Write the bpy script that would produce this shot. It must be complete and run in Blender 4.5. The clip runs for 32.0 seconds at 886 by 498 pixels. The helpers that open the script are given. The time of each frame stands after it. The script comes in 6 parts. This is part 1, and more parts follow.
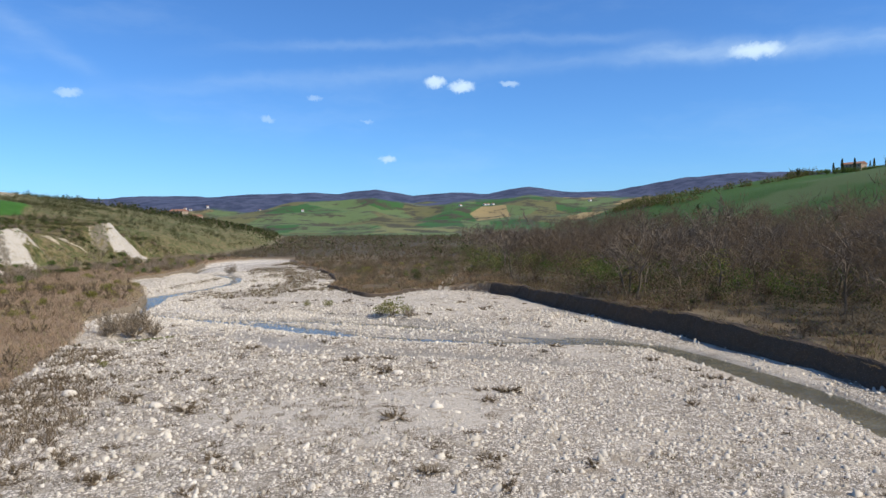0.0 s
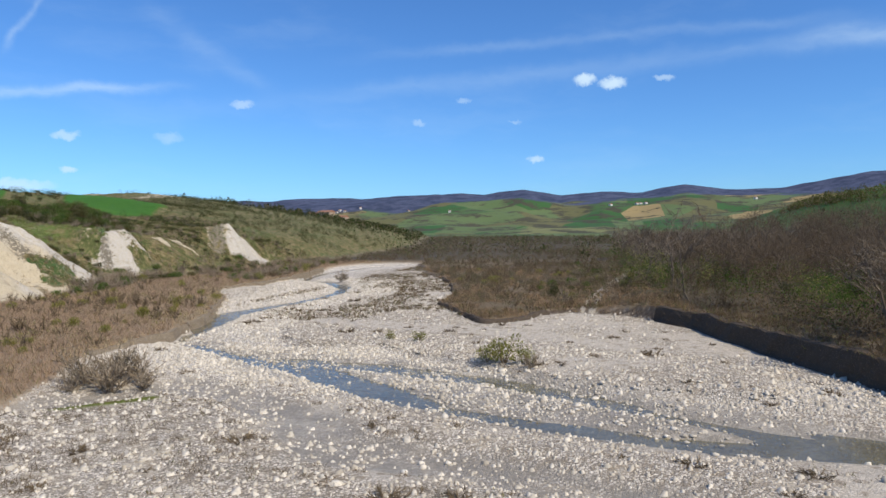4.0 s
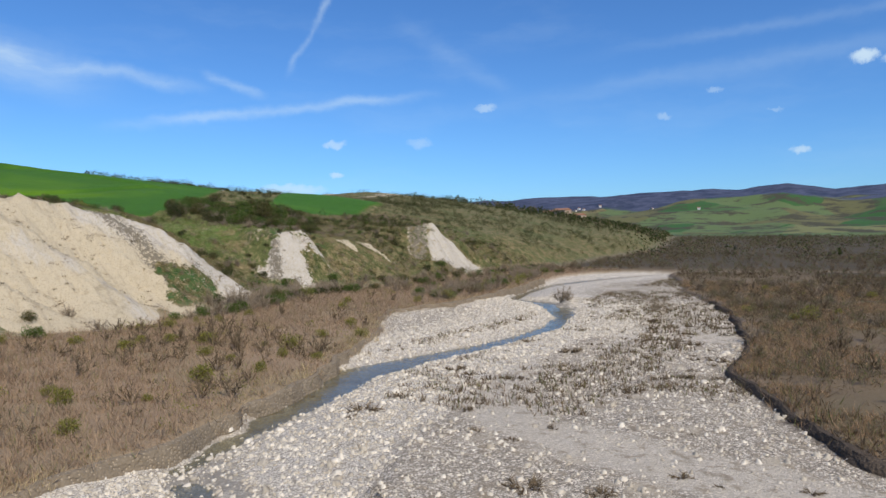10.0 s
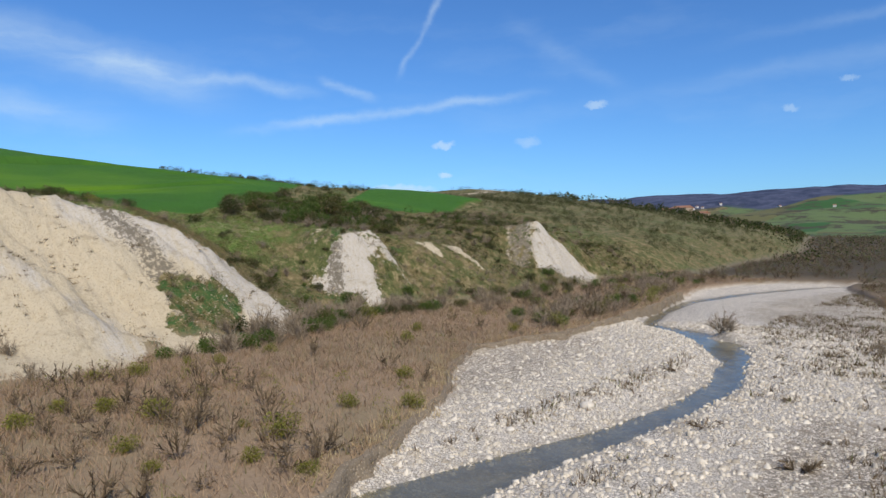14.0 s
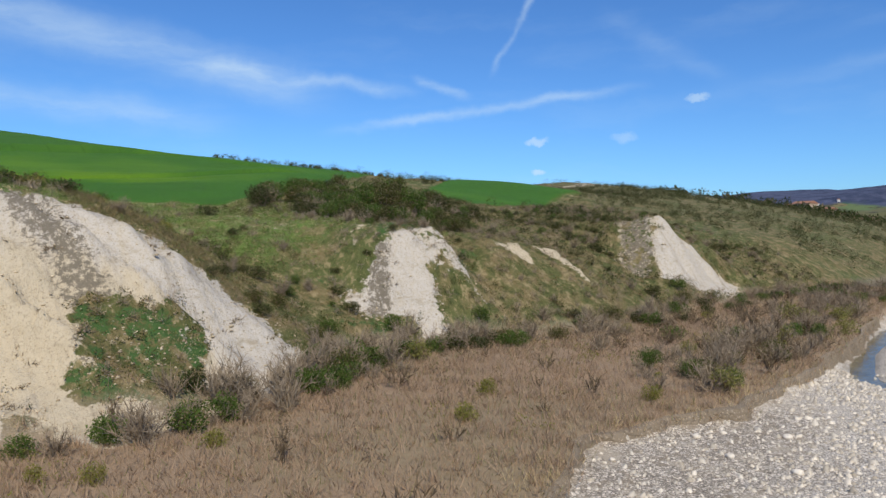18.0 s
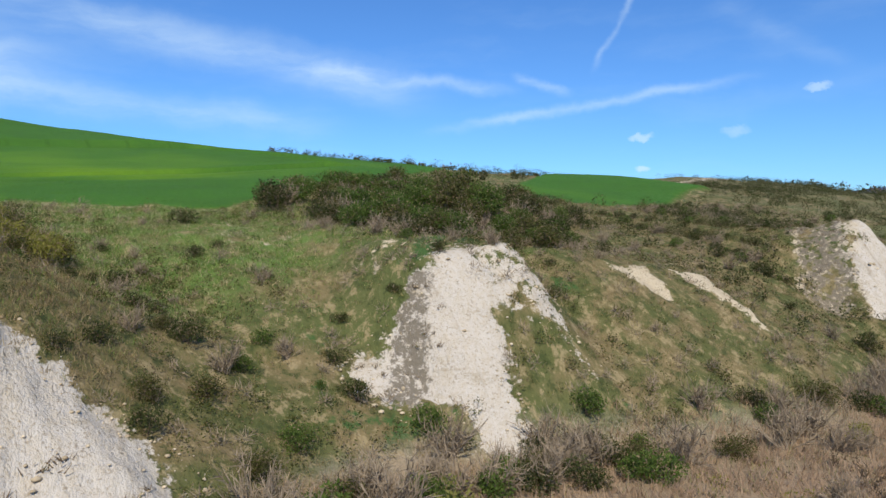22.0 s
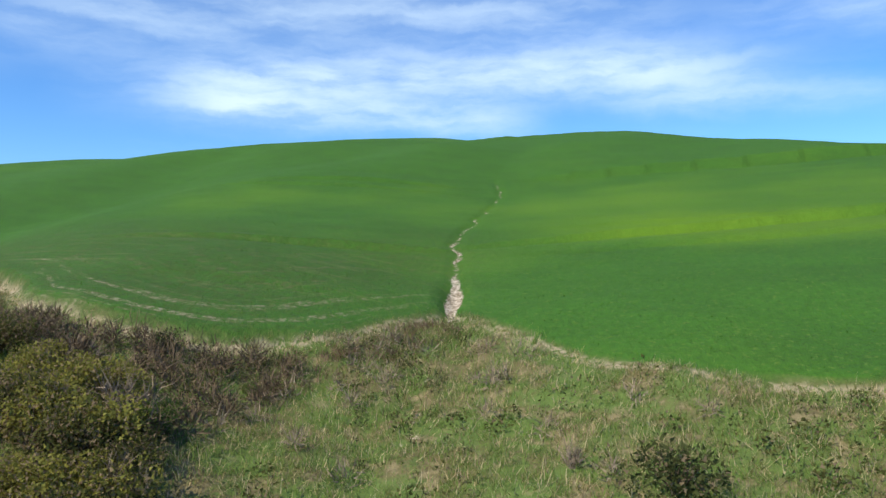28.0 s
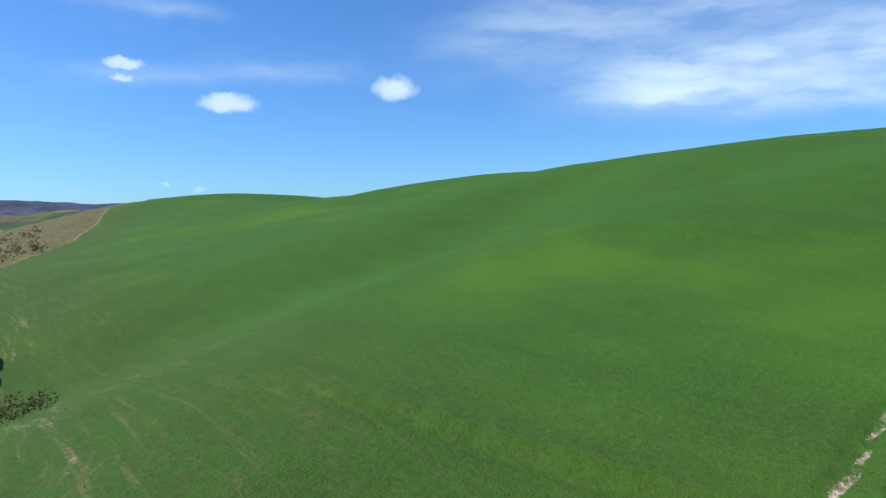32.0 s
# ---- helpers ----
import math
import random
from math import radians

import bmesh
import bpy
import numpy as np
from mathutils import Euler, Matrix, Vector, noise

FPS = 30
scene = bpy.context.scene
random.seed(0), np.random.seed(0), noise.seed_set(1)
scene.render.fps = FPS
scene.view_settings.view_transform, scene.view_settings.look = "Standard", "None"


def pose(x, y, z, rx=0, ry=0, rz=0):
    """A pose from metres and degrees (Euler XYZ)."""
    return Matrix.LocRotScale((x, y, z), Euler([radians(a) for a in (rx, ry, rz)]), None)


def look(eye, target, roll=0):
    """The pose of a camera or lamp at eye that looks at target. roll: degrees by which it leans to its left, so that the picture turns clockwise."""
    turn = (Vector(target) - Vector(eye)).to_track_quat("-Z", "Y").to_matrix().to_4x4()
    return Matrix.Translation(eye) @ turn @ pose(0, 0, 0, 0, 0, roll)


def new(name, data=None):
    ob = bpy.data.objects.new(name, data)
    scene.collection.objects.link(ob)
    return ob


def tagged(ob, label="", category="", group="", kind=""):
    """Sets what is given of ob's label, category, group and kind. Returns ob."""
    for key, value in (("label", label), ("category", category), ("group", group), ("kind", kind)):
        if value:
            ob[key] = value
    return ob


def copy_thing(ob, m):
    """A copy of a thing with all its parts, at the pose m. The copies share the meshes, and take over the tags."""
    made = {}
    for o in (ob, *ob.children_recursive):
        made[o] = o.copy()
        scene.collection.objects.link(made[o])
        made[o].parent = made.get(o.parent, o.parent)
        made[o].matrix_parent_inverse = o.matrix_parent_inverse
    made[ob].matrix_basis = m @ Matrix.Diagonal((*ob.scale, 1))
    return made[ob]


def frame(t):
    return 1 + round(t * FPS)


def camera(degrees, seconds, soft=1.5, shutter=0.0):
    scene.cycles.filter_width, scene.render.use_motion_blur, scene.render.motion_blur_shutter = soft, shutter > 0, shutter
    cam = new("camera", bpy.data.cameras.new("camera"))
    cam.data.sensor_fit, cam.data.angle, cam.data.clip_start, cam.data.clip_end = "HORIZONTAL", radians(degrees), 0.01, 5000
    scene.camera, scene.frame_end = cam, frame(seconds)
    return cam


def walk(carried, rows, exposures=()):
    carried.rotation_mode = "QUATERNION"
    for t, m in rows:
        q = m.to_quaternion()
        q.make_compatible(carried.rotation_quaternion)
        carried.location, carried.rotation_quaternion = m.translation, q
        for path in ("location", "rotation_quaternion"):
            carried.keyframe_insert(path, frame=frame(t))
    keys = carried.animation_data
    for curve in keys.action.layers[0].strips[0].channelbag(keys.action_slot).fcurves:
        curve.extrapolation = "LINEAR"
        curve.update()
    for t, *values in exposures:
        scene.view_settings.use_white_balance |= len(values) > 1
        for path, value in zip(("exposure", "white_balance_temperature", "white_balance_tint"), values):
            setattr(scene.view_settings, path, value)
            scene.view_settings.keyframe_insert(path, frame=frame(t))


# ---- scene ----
cam = camera(65.8, 32.0)

# seconds, place in metres, heading, pitch and roll in degrees
PATH = [
    (0.0, 0.00, 0.00, 13.20, 0.00, -1.50, 0.30),
    (0.5, 0.44, 4.18, 13.20, 0.40, -1.50, 0.30),
    (1.0, 0.66, 8.58, 13.42, 1.20, -1.50, 0.30),
    (1.5, 0.88, 12.98, 13.42, 2.20, -1.50, 0.30),
    (2.0, 1.32, 17.38, 13.42, 3.70, -1.40, 0.30),
    (2.5, 1.32, 21.78, 13.42, 5.80, -1.40, 0.30),
    (3.0, 1.32, 26.18, 13.42, 7.90, -1.40, 0.30),
    (3.5, 1.10, 30.58, 13.42, 10.10, -1.40, 0.30),
    (5.5, -1.10, 47.74, 13.64, 18.30, -1.40, 0.30),
    (6.0, -1.98, 51.92, 13.64, 20.10, -1.40, 0.30),
    (6.5, -3.08, 56.10, 13.86, 22.00, -1.40, 0.30),
    (7.0, -4.40, 60.28, 13.86, 23.90, -1.30, 0.30),
    (7.5, -5.72, 64.24, 13.86, 25.80, -1.30, 0.30),
    (8.0, -7.26, 68.20, 13.86, 27.80, -1.30, 0.30),
    (8.5, -8.80, 72.16, 14.08, 30.00, -1.30, 0.30),
    (9.0, -10.56, 76.12, 14.08, 31.50, -1.30, 0.30),
    (9.5, -12.32, 80.08, 14.08, 31.60, -1.40, 0.30),
    (10.0, -14.30, 84.04, 14.08, 32.10, -1.40, 0.30),
    (10.5, -16.28, 87.78, 14.08, 33.30, -1.40, 0.30),
    (11.0, -18.26, 91.52, 14.08, 34.70, -1.40, 0.30),
    (11.5, -20.46, 95.26, 14.08, 36.20, -1.40, 0.30),
    (12.0, -22.66, 99.00, 14.30, 37.70, -1.40, 0.30),
    (12.5, -25.08, 102.74, 14.30, 39.30, -1.40, 0.30),
    (13.0, -27.28, 106.26, 14.30, 40.10, -1.40, 0.30),
    (13.5, -29.70, 109.78, 14.30, 40.20, -1.40, 0.30),
    (14.0, -32.34, 113.08, 14.30, 41.10, -1.40, 0.30),
    (14.5, -34.98, 116.60, 14.30, 42.70, -1.40, 0.30),
    (15.0, -37.62, 119.90, 14.30, 44.60, -1.40, 0.30),
    (15.5, -40.26, 123.20, 14.30, 46.40, -1.50, 0.20),
    (17.5, -51.70, 136.18, 14.30, 48.30, -1.60, 0.10),
    (18.0, -54.78, 139.26, 14.30, 48.80, -1.60, 0.10),
    (18.5, -57.64, 142.34, 14.52, 49.10, -1.60, 0.10),
    (19.0, -60.72, 145.42, 14.52, 49.60, -1.60, 0.10),
    (19.5, -63.80, 148.50, 14.74, 50.50, -1.60, 0.10),
    (20.0, -66.88, 151.36, 14.96, 51.50, -1.60, 0.10),
    (20.5, -69.96, 154.44, 15.18, 52.30, -1.70, 0.10),
    (21.0, -73.04, 157.30, 15.40, 53.10, -1.70, 0.10),
    (21.5, -76.34, 160.16, 15.62, 54.60, -1.70, 0.10),
    (22.0, -79.42, 162.80, 15.84, 57.10, -1.70, 0.20),
    (22.5, -82.94, 165.44, 16.06, 62.60, -1.70, 0.20),
    (23.0, -86.46, 167.86, 16.06, 68.30, -1.70, 0.30),
    (23.5, -90.20, 170.28, 16.28, 73.70, -1.70, 0.30),
    (24.0, -93.94, 172.48, 16.50, 78.50, -1.70, 0.30),
    (24.5, -97.68, 174.24, 16.94, 84.80, -1.70, 0.40),
    (25.0, -101.64, 175.78, 17.60, 93.30, -1.70, 0.40),
    (25.5, -105.82, 177.10, 18.70, 98.60, -1.70, 0.50),
    (27.5, -122.98, 179.60, 23.32, 109.60, -1.70, 0.40),
    (28.0, -127.38, 179.53, 24.52, 113.34, -1.76, 0.35),
    (28.5, -131.82, 179.15, 25.69, 117.50, -1.94, 0.31),
    (29.0, -136.17, 178.52, 26.84, 121.65, -1.87, 0.25),
    (29.5, -140.48, 177.53, 28.07, 125.01, -1.97, 0.24),
    (30.0, -144.73, 176.34, 29.19, 127.85, -2.02, 0.21),
    (30.5, -148.84, 174.85, 30.33, 130.79, -2.09, 0.16),
    (31.0, -152.89, 173.07, 31.46, 135.17, -2.10, 0.15),
    (31.5, -156.73, 171.06, 32.63, 141.18, -2.22, 0.24),
    (32.0, -160.48, 168.82, 33.64, 147.90, -2.18, 0.32),
]
walk(cam, [(t, pose(x, y, z, 90 + p, r, h)) for t, x, y, z, h, p, r in PATH],
     [(0, 0.04), (3, 0.0), (8, -0.18), (17, -0.2), (19, -0.15), (22, 0.0), (25, 0.15), (28, 0.18), (32, 0.07)])

# ---- world, sun, exposure ----
SUN_AZ, SUN_EL = -118.0, 47.0        # degrees: heading (left of +y) and height of the sun
sun_dir = Vector((-math.sin(radians(SUN_AZ)) * math.cos(radians(SUN_EL)),
                  math.cos(radians(SUN_AZ)) * math.cos(radians(SUN_EL)), math.sin(radians(SUN_EL))))
lamp = bpy.data.lights.new("sun", "SUN")
lamp.energy, lamp.angle, lamp.color = 4.65, radians(0.6), (1.0, 0.915, 0.79)
sun = new("sun", lamp)
sun.matrix_world = look((0, 0, 300), Vector((0, 0, 300)) - sun_dir)
scene.view_settings.exposure = 0.0


class Tree:
    """A small helper that builds node trees."""

    def __init__(self, tree):
        self.t = tree
        tree.nodes.clear()

    def n(self, kind, **props):
        node = self.t.nodes.new(kind)
        for k, v in props.items():
            setattr(node, k, v)
        return node

    def link(self, a, b):
        self.t.links.new(a, b)

    def put(self, socket, v):
        if isinstance(v, bpy.types.NodeSocket):
            self.t.links.new(v, socket)
        else:
            socket.default_value = v

    def math(self, op, a, b=0.0, c=0.0, clamp=False):
        m = self.n("ShaderNodeMath", operation=op, use_clamp=clamp)
        for s, v in zip(m.inputs, (a, b, c)):
            self.put(s, v)
        return m.outputs[0]

    def vmath(self, op, a, b=(0, 0, 0), out=0):
        m = self.n("ShaderNodeVectorMath", operation=op)
        self.put(m.inputs[0], a)
        self.put(m.inputs[1], b)
        return m.outputs[out]

    def dot(self, a, b):
        m = self.n("ShaderNodeVectorMath", operation="DOT_PRODUCT")
        self.put(m.inputs[0], a)
        self.put(m.inputs[1], b)
        return m.outputs["Value"]

    def ramp(self, v, lo, hi, a=0.0, b=1.0, smooth=True):
        m = self.n("ShaderNodeMapRange", interpolation_type="SMOOTHSTEP" if smooth else "LINEAR")
        self.put(m.inputs[0], v)
        for i, x in enumerate((lo, hi, a, b)):
            self.put(m.inputs[i + 1], x)
        return m.outputs[0]

    def mix(self, f, a, b):
        m = self.n("ShaderNodeMix", data_type="RGBA")
        self.put(m.inputs[0], f)
        for s, v in ((m.inputs[6], a), (m.inputs[7], b)):
            self.put(s, (*v, 1.0) if isinstance(v, tuple) and len(v) == 3 else v)
        return m.outputs[2]

    def noise(self, vec, scale, detail=3.0, rough=0.55, out=0, distort=0.0):
        m = self.n("ShaderNodeTexNoise")
        self.put(m.inputs["Vector"], vec)
        m.inputs["Scale"].default_value = scale
        m.inputs["Detail"].default_value = detail
        m.inputs["Roughness"].default_value = rough
        m.inputs["Distortion"].default_value = distort
        return m.outputs[out]

    def voronoi(self, vec, scale, feature="F1", out="Distance", rand=1.0):
        m = self.n("ShaderNodeTexVoronoi", feature=feature)
        self.put(m.inputs["Vector"], vec)
        m.inputs["Scale"].default_value = scale
        m.inputs["Randomness"].default_value = rand
        return m.outputs[out]

    def scaled(self, vec, x, y, z, rot=0.0):
        m = self.n("ShaderNodeMapping")
        self.put(m.inputs[0], vec)
        m.inputs["Rotation"].default_value = (0, 0, radians(rot))
        m.inputs["Scale"].default_value = (x, y, z)
        return m.outputs[0]

    def attr(self, name):
        return self.n("ShaderNodeAttribute", attribute_name=name).outputs["Fac"]


def heading(az, el):
    """The unit vector towards a heading (degrees left of +y) and a height."""
    a, e = radians(az), radians(el)
    return Vector((-math.sin(a) * math.cos(e), math.cos(a) * math.cos(e), math.sin(e)))


# small white puffs: heading, height, half-width, half-height (degrees), strength
PUFFS = [
    (0.6, 12.2, 0.95, 0.5, 1.0), (-1.6, 11.8, 1.1, 0.48, 1.0), (-5.6, 12.0, 0.8, 0.28, 0.55),
    (4.5, 6.0, 0.7, 0.3, 0.7), (28.5, 10.2, 1.0, 0.3, 0.5), (10.5, 10.8, 0.6, 0.22, 0.35),
    (14.3, 9.0, 0.6, 0.24, 0.35), (6.2, 9.0, 0.5, 0.2, 0.3), (41.0, 7.2, 0.9, 0.3, 0.6),
    (34.0, 7.4, 1.0, 0.45, 0.35), (41.0, 4.7, 0.55, 0.25, 0.7), (44.5, 3.55, 2.6, 0.45, 0.65),
    (-24.5, 13.3, 1.8, 0.6, 0.75), (151.8, 11.0, 1.7, 0.95, 1.0), (165.2, 9.5, 2.2, 0.75, 1.0),
    (172.6, 12.0, 1.3, 0.5, 0.9), (172.8, 10.9, 0.8, 0.3, 0.7), (170.0, 3.2, 0.4, 0.2, 0.5), (167.3, 2.8, 0.5, 0.2, 0.4),
]
# thin high streaks: from heading, height to heading, height; half-width (degrees); strength
STREAKS = [
    (39.0, 22.5, 44.7, 12.5, 0.28, 0.36), (33.0, 11.3, 58.0, 8.0, 0.45, 0.5), (51.5, 12.5, 46.5, 10.8, 0.4, 0.45),
    (51.0, 11.3, 70.0, 12.8, 0.6, 0.42), (58.0, 10.8, 92.0, 16.0, 1.7, 0.5), (66.0, 8.3, 100.0, 9.8, 1.3, 0.42),
    (86.0, 11.5, 140.0, 10.5, 2.4, 1.0), (92.0, 16.0, 150.0, 14.0, 3.2, 0.6), (105.0, 8.6, 135.0, 9.2, 1.6, 0.8),
    (20.0, 14.0, -20.0, 14.8, 0.5, 0.14), (-14.0, 13.9, -42.0, 12.0, 0.8, 0.34), (178.0, 10.8, 153.0, 12.2, 0.9, 0.28),
    (190.0, 17.0, 165.0, 16.0, 0.9, 0.35), (32.0, 9.5, -40.0, 12.0, 0.8, 0.14), (36.0, 17.0, 26.0, 11.0, 0.8, 0.13),
]


def build_world():
    w = bpy.data.worlds.new("sky")
    scene.world = w
    w.use_nodes = True
    g = Tree(w.node_tree)
    sky = g.n("ShaderNodeTexSky", sky_type="NISHITA", sun_disc=False)
    sky.sun_elevation, sky.sun_rotation = radians(SUN_EL), radians(-SUN_AZ)
    sky.altitude, sky.air_density, sky.dust_density, sky.ozone_density = 300, 1.0, 0.4, 3.0
    d = g.n("ShaderNodeTexCoord").outputs["Generated"]
    wob = g.vmath("SCALE", g.vmath("SUBTRACT", g.noise(d, 14, 5, 0.6, out=1), (0.5, 0.5, 0.5)), out=0)
    wob.node.inputs["Scale"].default_value = 0.028
    dd = g.vmath("ADD", d, wob)
    wob2 = g.vmath("SCALE", g.vmath("SUBTRACT", g.noise(d, 60, 5, 0.65, out=1), (0.5, 0.5, 0.5)))
    wob2.node.inputs["Scale"].default_value = 0.02
    dp = g.vmath("ADD", d, wob2)
    puffs = streaks = None
    for az, el, a, b, s in PUFFS:
        c = heading(az, el)
        right = Vector((math.cos(radians(az)), math.sin(radians(az)), 0))
        up = right.cross(c)
        x = g.math("DIVIDE", g.dot(dp, tuple(right)), radians(a))
        y = g.math("DIVIDE", g.math("SUBTRACT", g.dot(dp, tuple(up)), c.dot(up)), radians(b))
        ahead = g.math("GREATER_THAN", g.dot(d, tuple(c)), 0.8)
        r = g.math("ADD", g.math("MULTIPLY", x, x), g.math("MULTIPLY", y, y))
        v = g.math("MULTIPLY", g.math("MULTIPLY", g.ramp(r, 1.5, 0.0), s * 0.85), ahead)
        puffs = v if puffs is None else g.math("MAXIMUM", puffs, v)
    for a0, e0, a1, e1, wd, s in STREAKS:
        p, q = heading(a0, e0), heading(a1, e1)
        pole = p.cross(q).normalized()
        mid = (p + q).normalized()
        along = pole.cross(mid)
        half = p.angle(q) / 2
        off = g.math("DIVIDE", g.math("ABSOLUTE", g.dot(dd, tuple(pole))), radians(wd * 0.75))
        t = g.math("DIVIDE", g.math("ABSOLUTE", g.dot(dd, tuple(along))), math.sin(half))
        ahead = g.math("GREATER_THAN", g.dot(d, tuple(mid)), 0.2)
        v = g.math("MULTIPLY", g.math("MULTIPLY", g.math("POWER", g.ramp(off, 2.3, 0.0), 1.6), g.ramp(t, 1.15, 0.6)), g.math("MULTIPLY", ahead, s))
        streaks = v if streaks is None else g.math("ADD", streaks, v)
    fib = g.noise(g.scaled(dd, 1.0, 1.0, 5.0), 7, 5, 0.55)
    streaks = g.math("MULTIPLY", streaks, g.ramp(fib, 0.25, 0.7, 0.25, 0.85))
    veil = g.math("MULTIPLY", g.ramp(g.noise(g.scaled(dd, 1, 1, 4), 3.5, 6, 0.6), 0.48, 0.75), 0.07)
    cover = g.math("ADD", g.math("ADD", streaks, veil), puffs, clamp=True)
    blue = g.n("ShaderNodeMix", data_type="RGBA", blend_type="MULTIPLY")
    blue.inputs[0].default_value = 1.0
    g.link(sky.outputs[0], blue.inputs[6])
    blue.inputs[7].default_value = (0.58, 1.0, 1.50, 1.0)
    col = g.mix(cover, blue.outputs[2], (6.9, 8.7, 10.2))
    bg = g.n("ShaderNodeBackground")
    g.link(col, bg.inputs[0])
    bg.inputs[1].default_value = 0.105
    g.link(bg.outputs[0], g.n("ShaderNodeOutputWorld").inputs[0])


build_world()


# ---- landforms: plan lines of the valley, in metres ----
LEFT_BANK = [(-24, -300), (-27, 0), (-31, 40), (-34, 52), (-43, 80), (-50, 96), (-50, 108), (-52, 117), (-57, 130), (-61, 139), (-66, 150),
             (-70, 157), (-77, 166), (-80, 173), (-78, 186), (-79, 205), (-82, 225), (-87, 248), (-90, 268), (-88, 284), (-82, 299), (-73, 309),
             (-20, 331), (80, 346)]
RIGHT_BANK = [(47, -300), (44.5, 0), (40.5, 40), (36, 53), (33.6, 63), (30.6, 75), (25.5, 89), (22.8, 99), (18.4, 112), (13.6, 128), (6.4, 138),
              (-2.5, 142), (-8, 138), (-10, 129.5), (-13.5, 127.4), (-19, 135.5), (-24.5, 149), (-26.5, 165), (-28, 180), (-37, 210), (-50, 240), (-56, 262),
              (-62, 282), (-66, 297), (-67, 303), (-20, 323), (80, 338)]
STREAM = [(28, -200, 3), (28.5, 0, 2.6), (29.6, 40, 2.3), (29.6, 52, 1.9), (27.6, 64, 1.7), (24.2, 76, 1.7), (18, 80.5, 3.0), (9, 82.5, 5.0), (0, 86.5, 6.5),
          (-10, 91, 7.0), (-20, 96.5, 6.4), (-29, 100, 4.4), (-38, 104.3, 2.4), (-45, 108, 1.7), (-50.7, 111.6, 2.2), (-52.8, 118.7, 2.5), (-55.4, 127.6, 3.1),
          (-57.8, 136.8, 2.8), (-56.6, 146, 2.0), (-54.8, 156, 1.5), (-53.8, 166, 1.4), (-54, 177, 1.6), (-57, 189, 1.9), (-62, 200, 2.8), (-68, 207, 2.4),
          (-77, 212, 1.4), (-82, 226, 1.5), (-85, 247, 1.5), (-82, 272, 1.6), (-76, 294, 1.6), (-70, 306, 1.5), (-20, 327, 1.5), (80, 342, 1.5)]
SLOUGH = [(-41, 78, 1.2), (-34, 87.5, 1.3), (-26, 84.5, 1.0), (-20, 80.5, 1.7), (-14, 74, 2.2), (-7, 72.5, 1.6), (2, 69.5, 0.8), (12, 65, 0.4)]
HILL_FOOT = [(-80, -600), (-84, -150), (-96, 0), (-98, 100), (-99, 120), (-99, 136), (-100.5, 145), (-101, 155), (-101.5, 162), (-103.5, 168), (-106.5, 173), (-111.5, 178.5), (-112.5, 184),
             (-110.5, 190), (-108, 200), (-105, 215), (-108, 235), (-109.5, 250), (-112, 263), (-108, 275), (-104, 300), (-110, 350), (-118, 420), (-130, 520),
             (-170, 700), (-240, 1000), (-300, 1300), (-500, 1900)]
GULLY = [(-100, 180, 1.9, .5), (-112, 178.5, 3.4, .75), (-119, 177.5, 5.2, .72), (-128, 173, 9.2, .5), (-140, 171, 12, .33), (-155, 166, 15.8, .25),
         (-168, 162.6, 18.3, .18), (-172, 160.9, 19, .16), (-176.3, 159, 19.8, .14), (-182.5, 156.7, 21, .1), (-185.8, 155.9, 21.7, .1), (-186.3, 155.2, 21.9, .09), (-193.5, 153.1, 23.3, .09),
         (-205, 150.4, 25.3, .08), (-216, 148, 27.2, .08), (-231, 144.6, 30, .08), (-238, 142.4, 31.4, .08), (-247, 138.2, 33.2, .08), (-290, 130, 42, .2)]
EAST_FOOT = [(180, -700), (150, 0), (135, 300), (115, 600), (95, 900), (130, 1300), (420, 2200)]
FIELD_WEST = [(-152, -40), (-157, 60), (-159, 132), (-153.2, 143), (-151.8, 150), (-152.5, 153.5), (-154.5, 156.3), (-158.8, 158.9), (-163.4, 160.4), (-167.2, 162.2), (-166.8, 164.2), (-164.2, 168), (-159.7, 173.5), (-158.2, 179.4), (-158.5, 185), (-163, 190), (-172, 206), (-196, 232),
              (-214, 252), (-262, 236), (-330, 204), (-420, 190), (-520, 90), (-520, -420), (-215, -330), (-178, -120)]
FIELD_NORTH = [(-160, 240), (-176, 236), (-204, 268), (-262, 350), (-246, 372), (-192, 318), (-166, 268)]
THREADS = [[(-45.6, 107, 1.4), (-34, 100.2, 1.7), (-26.5, 97.3, 2.2), (-17.2, 89.8, 2.0), (-10.9, 84.6, 1.8), (-4, 81.6, 1.6), (5, 79.5, 1.6), (14, 79, 1.6), (24, 76.5, 1.6)],
           [(-36, 103, 1.0), (-24, 100.2, 1.8), (-18, 99, 1.9), (-8.5, 95.6, 2.0), (-1.5, 91.8, 1.9), (5, 87, 1.3), (13, 81.5, 1.0)]]
SAND_LANE = [(-47, 152), (-42, 136), (-35, 126), (-28, 124), (-20, 122), (-8, 120), (6, 111)]
FAR_RIVER = [(40, 385), (-10, 420), (-28, 455), (-45, 512), (-95, 600), (-119, 690), (-118, 770), (-60, 900)]
SWALE = [(-158, 99), (-169, 92), (-178, 84), (-190, 79), (-208, 73), (-236, 62), (-275, 42)]
STEP = [(-36, 111), (-31, 107.6), (-23.4, 108), (-17.5, 104.6), (-9.5, 100.4), (-3.7, 96.2), (5, 92.5), (14, 90)]
TERRACE = STEP + [(17, 101), (8, 128), (-8, 132), (-22, 143), (-30, 170), (-45, 168), (-44, 140), (-40, 122)]
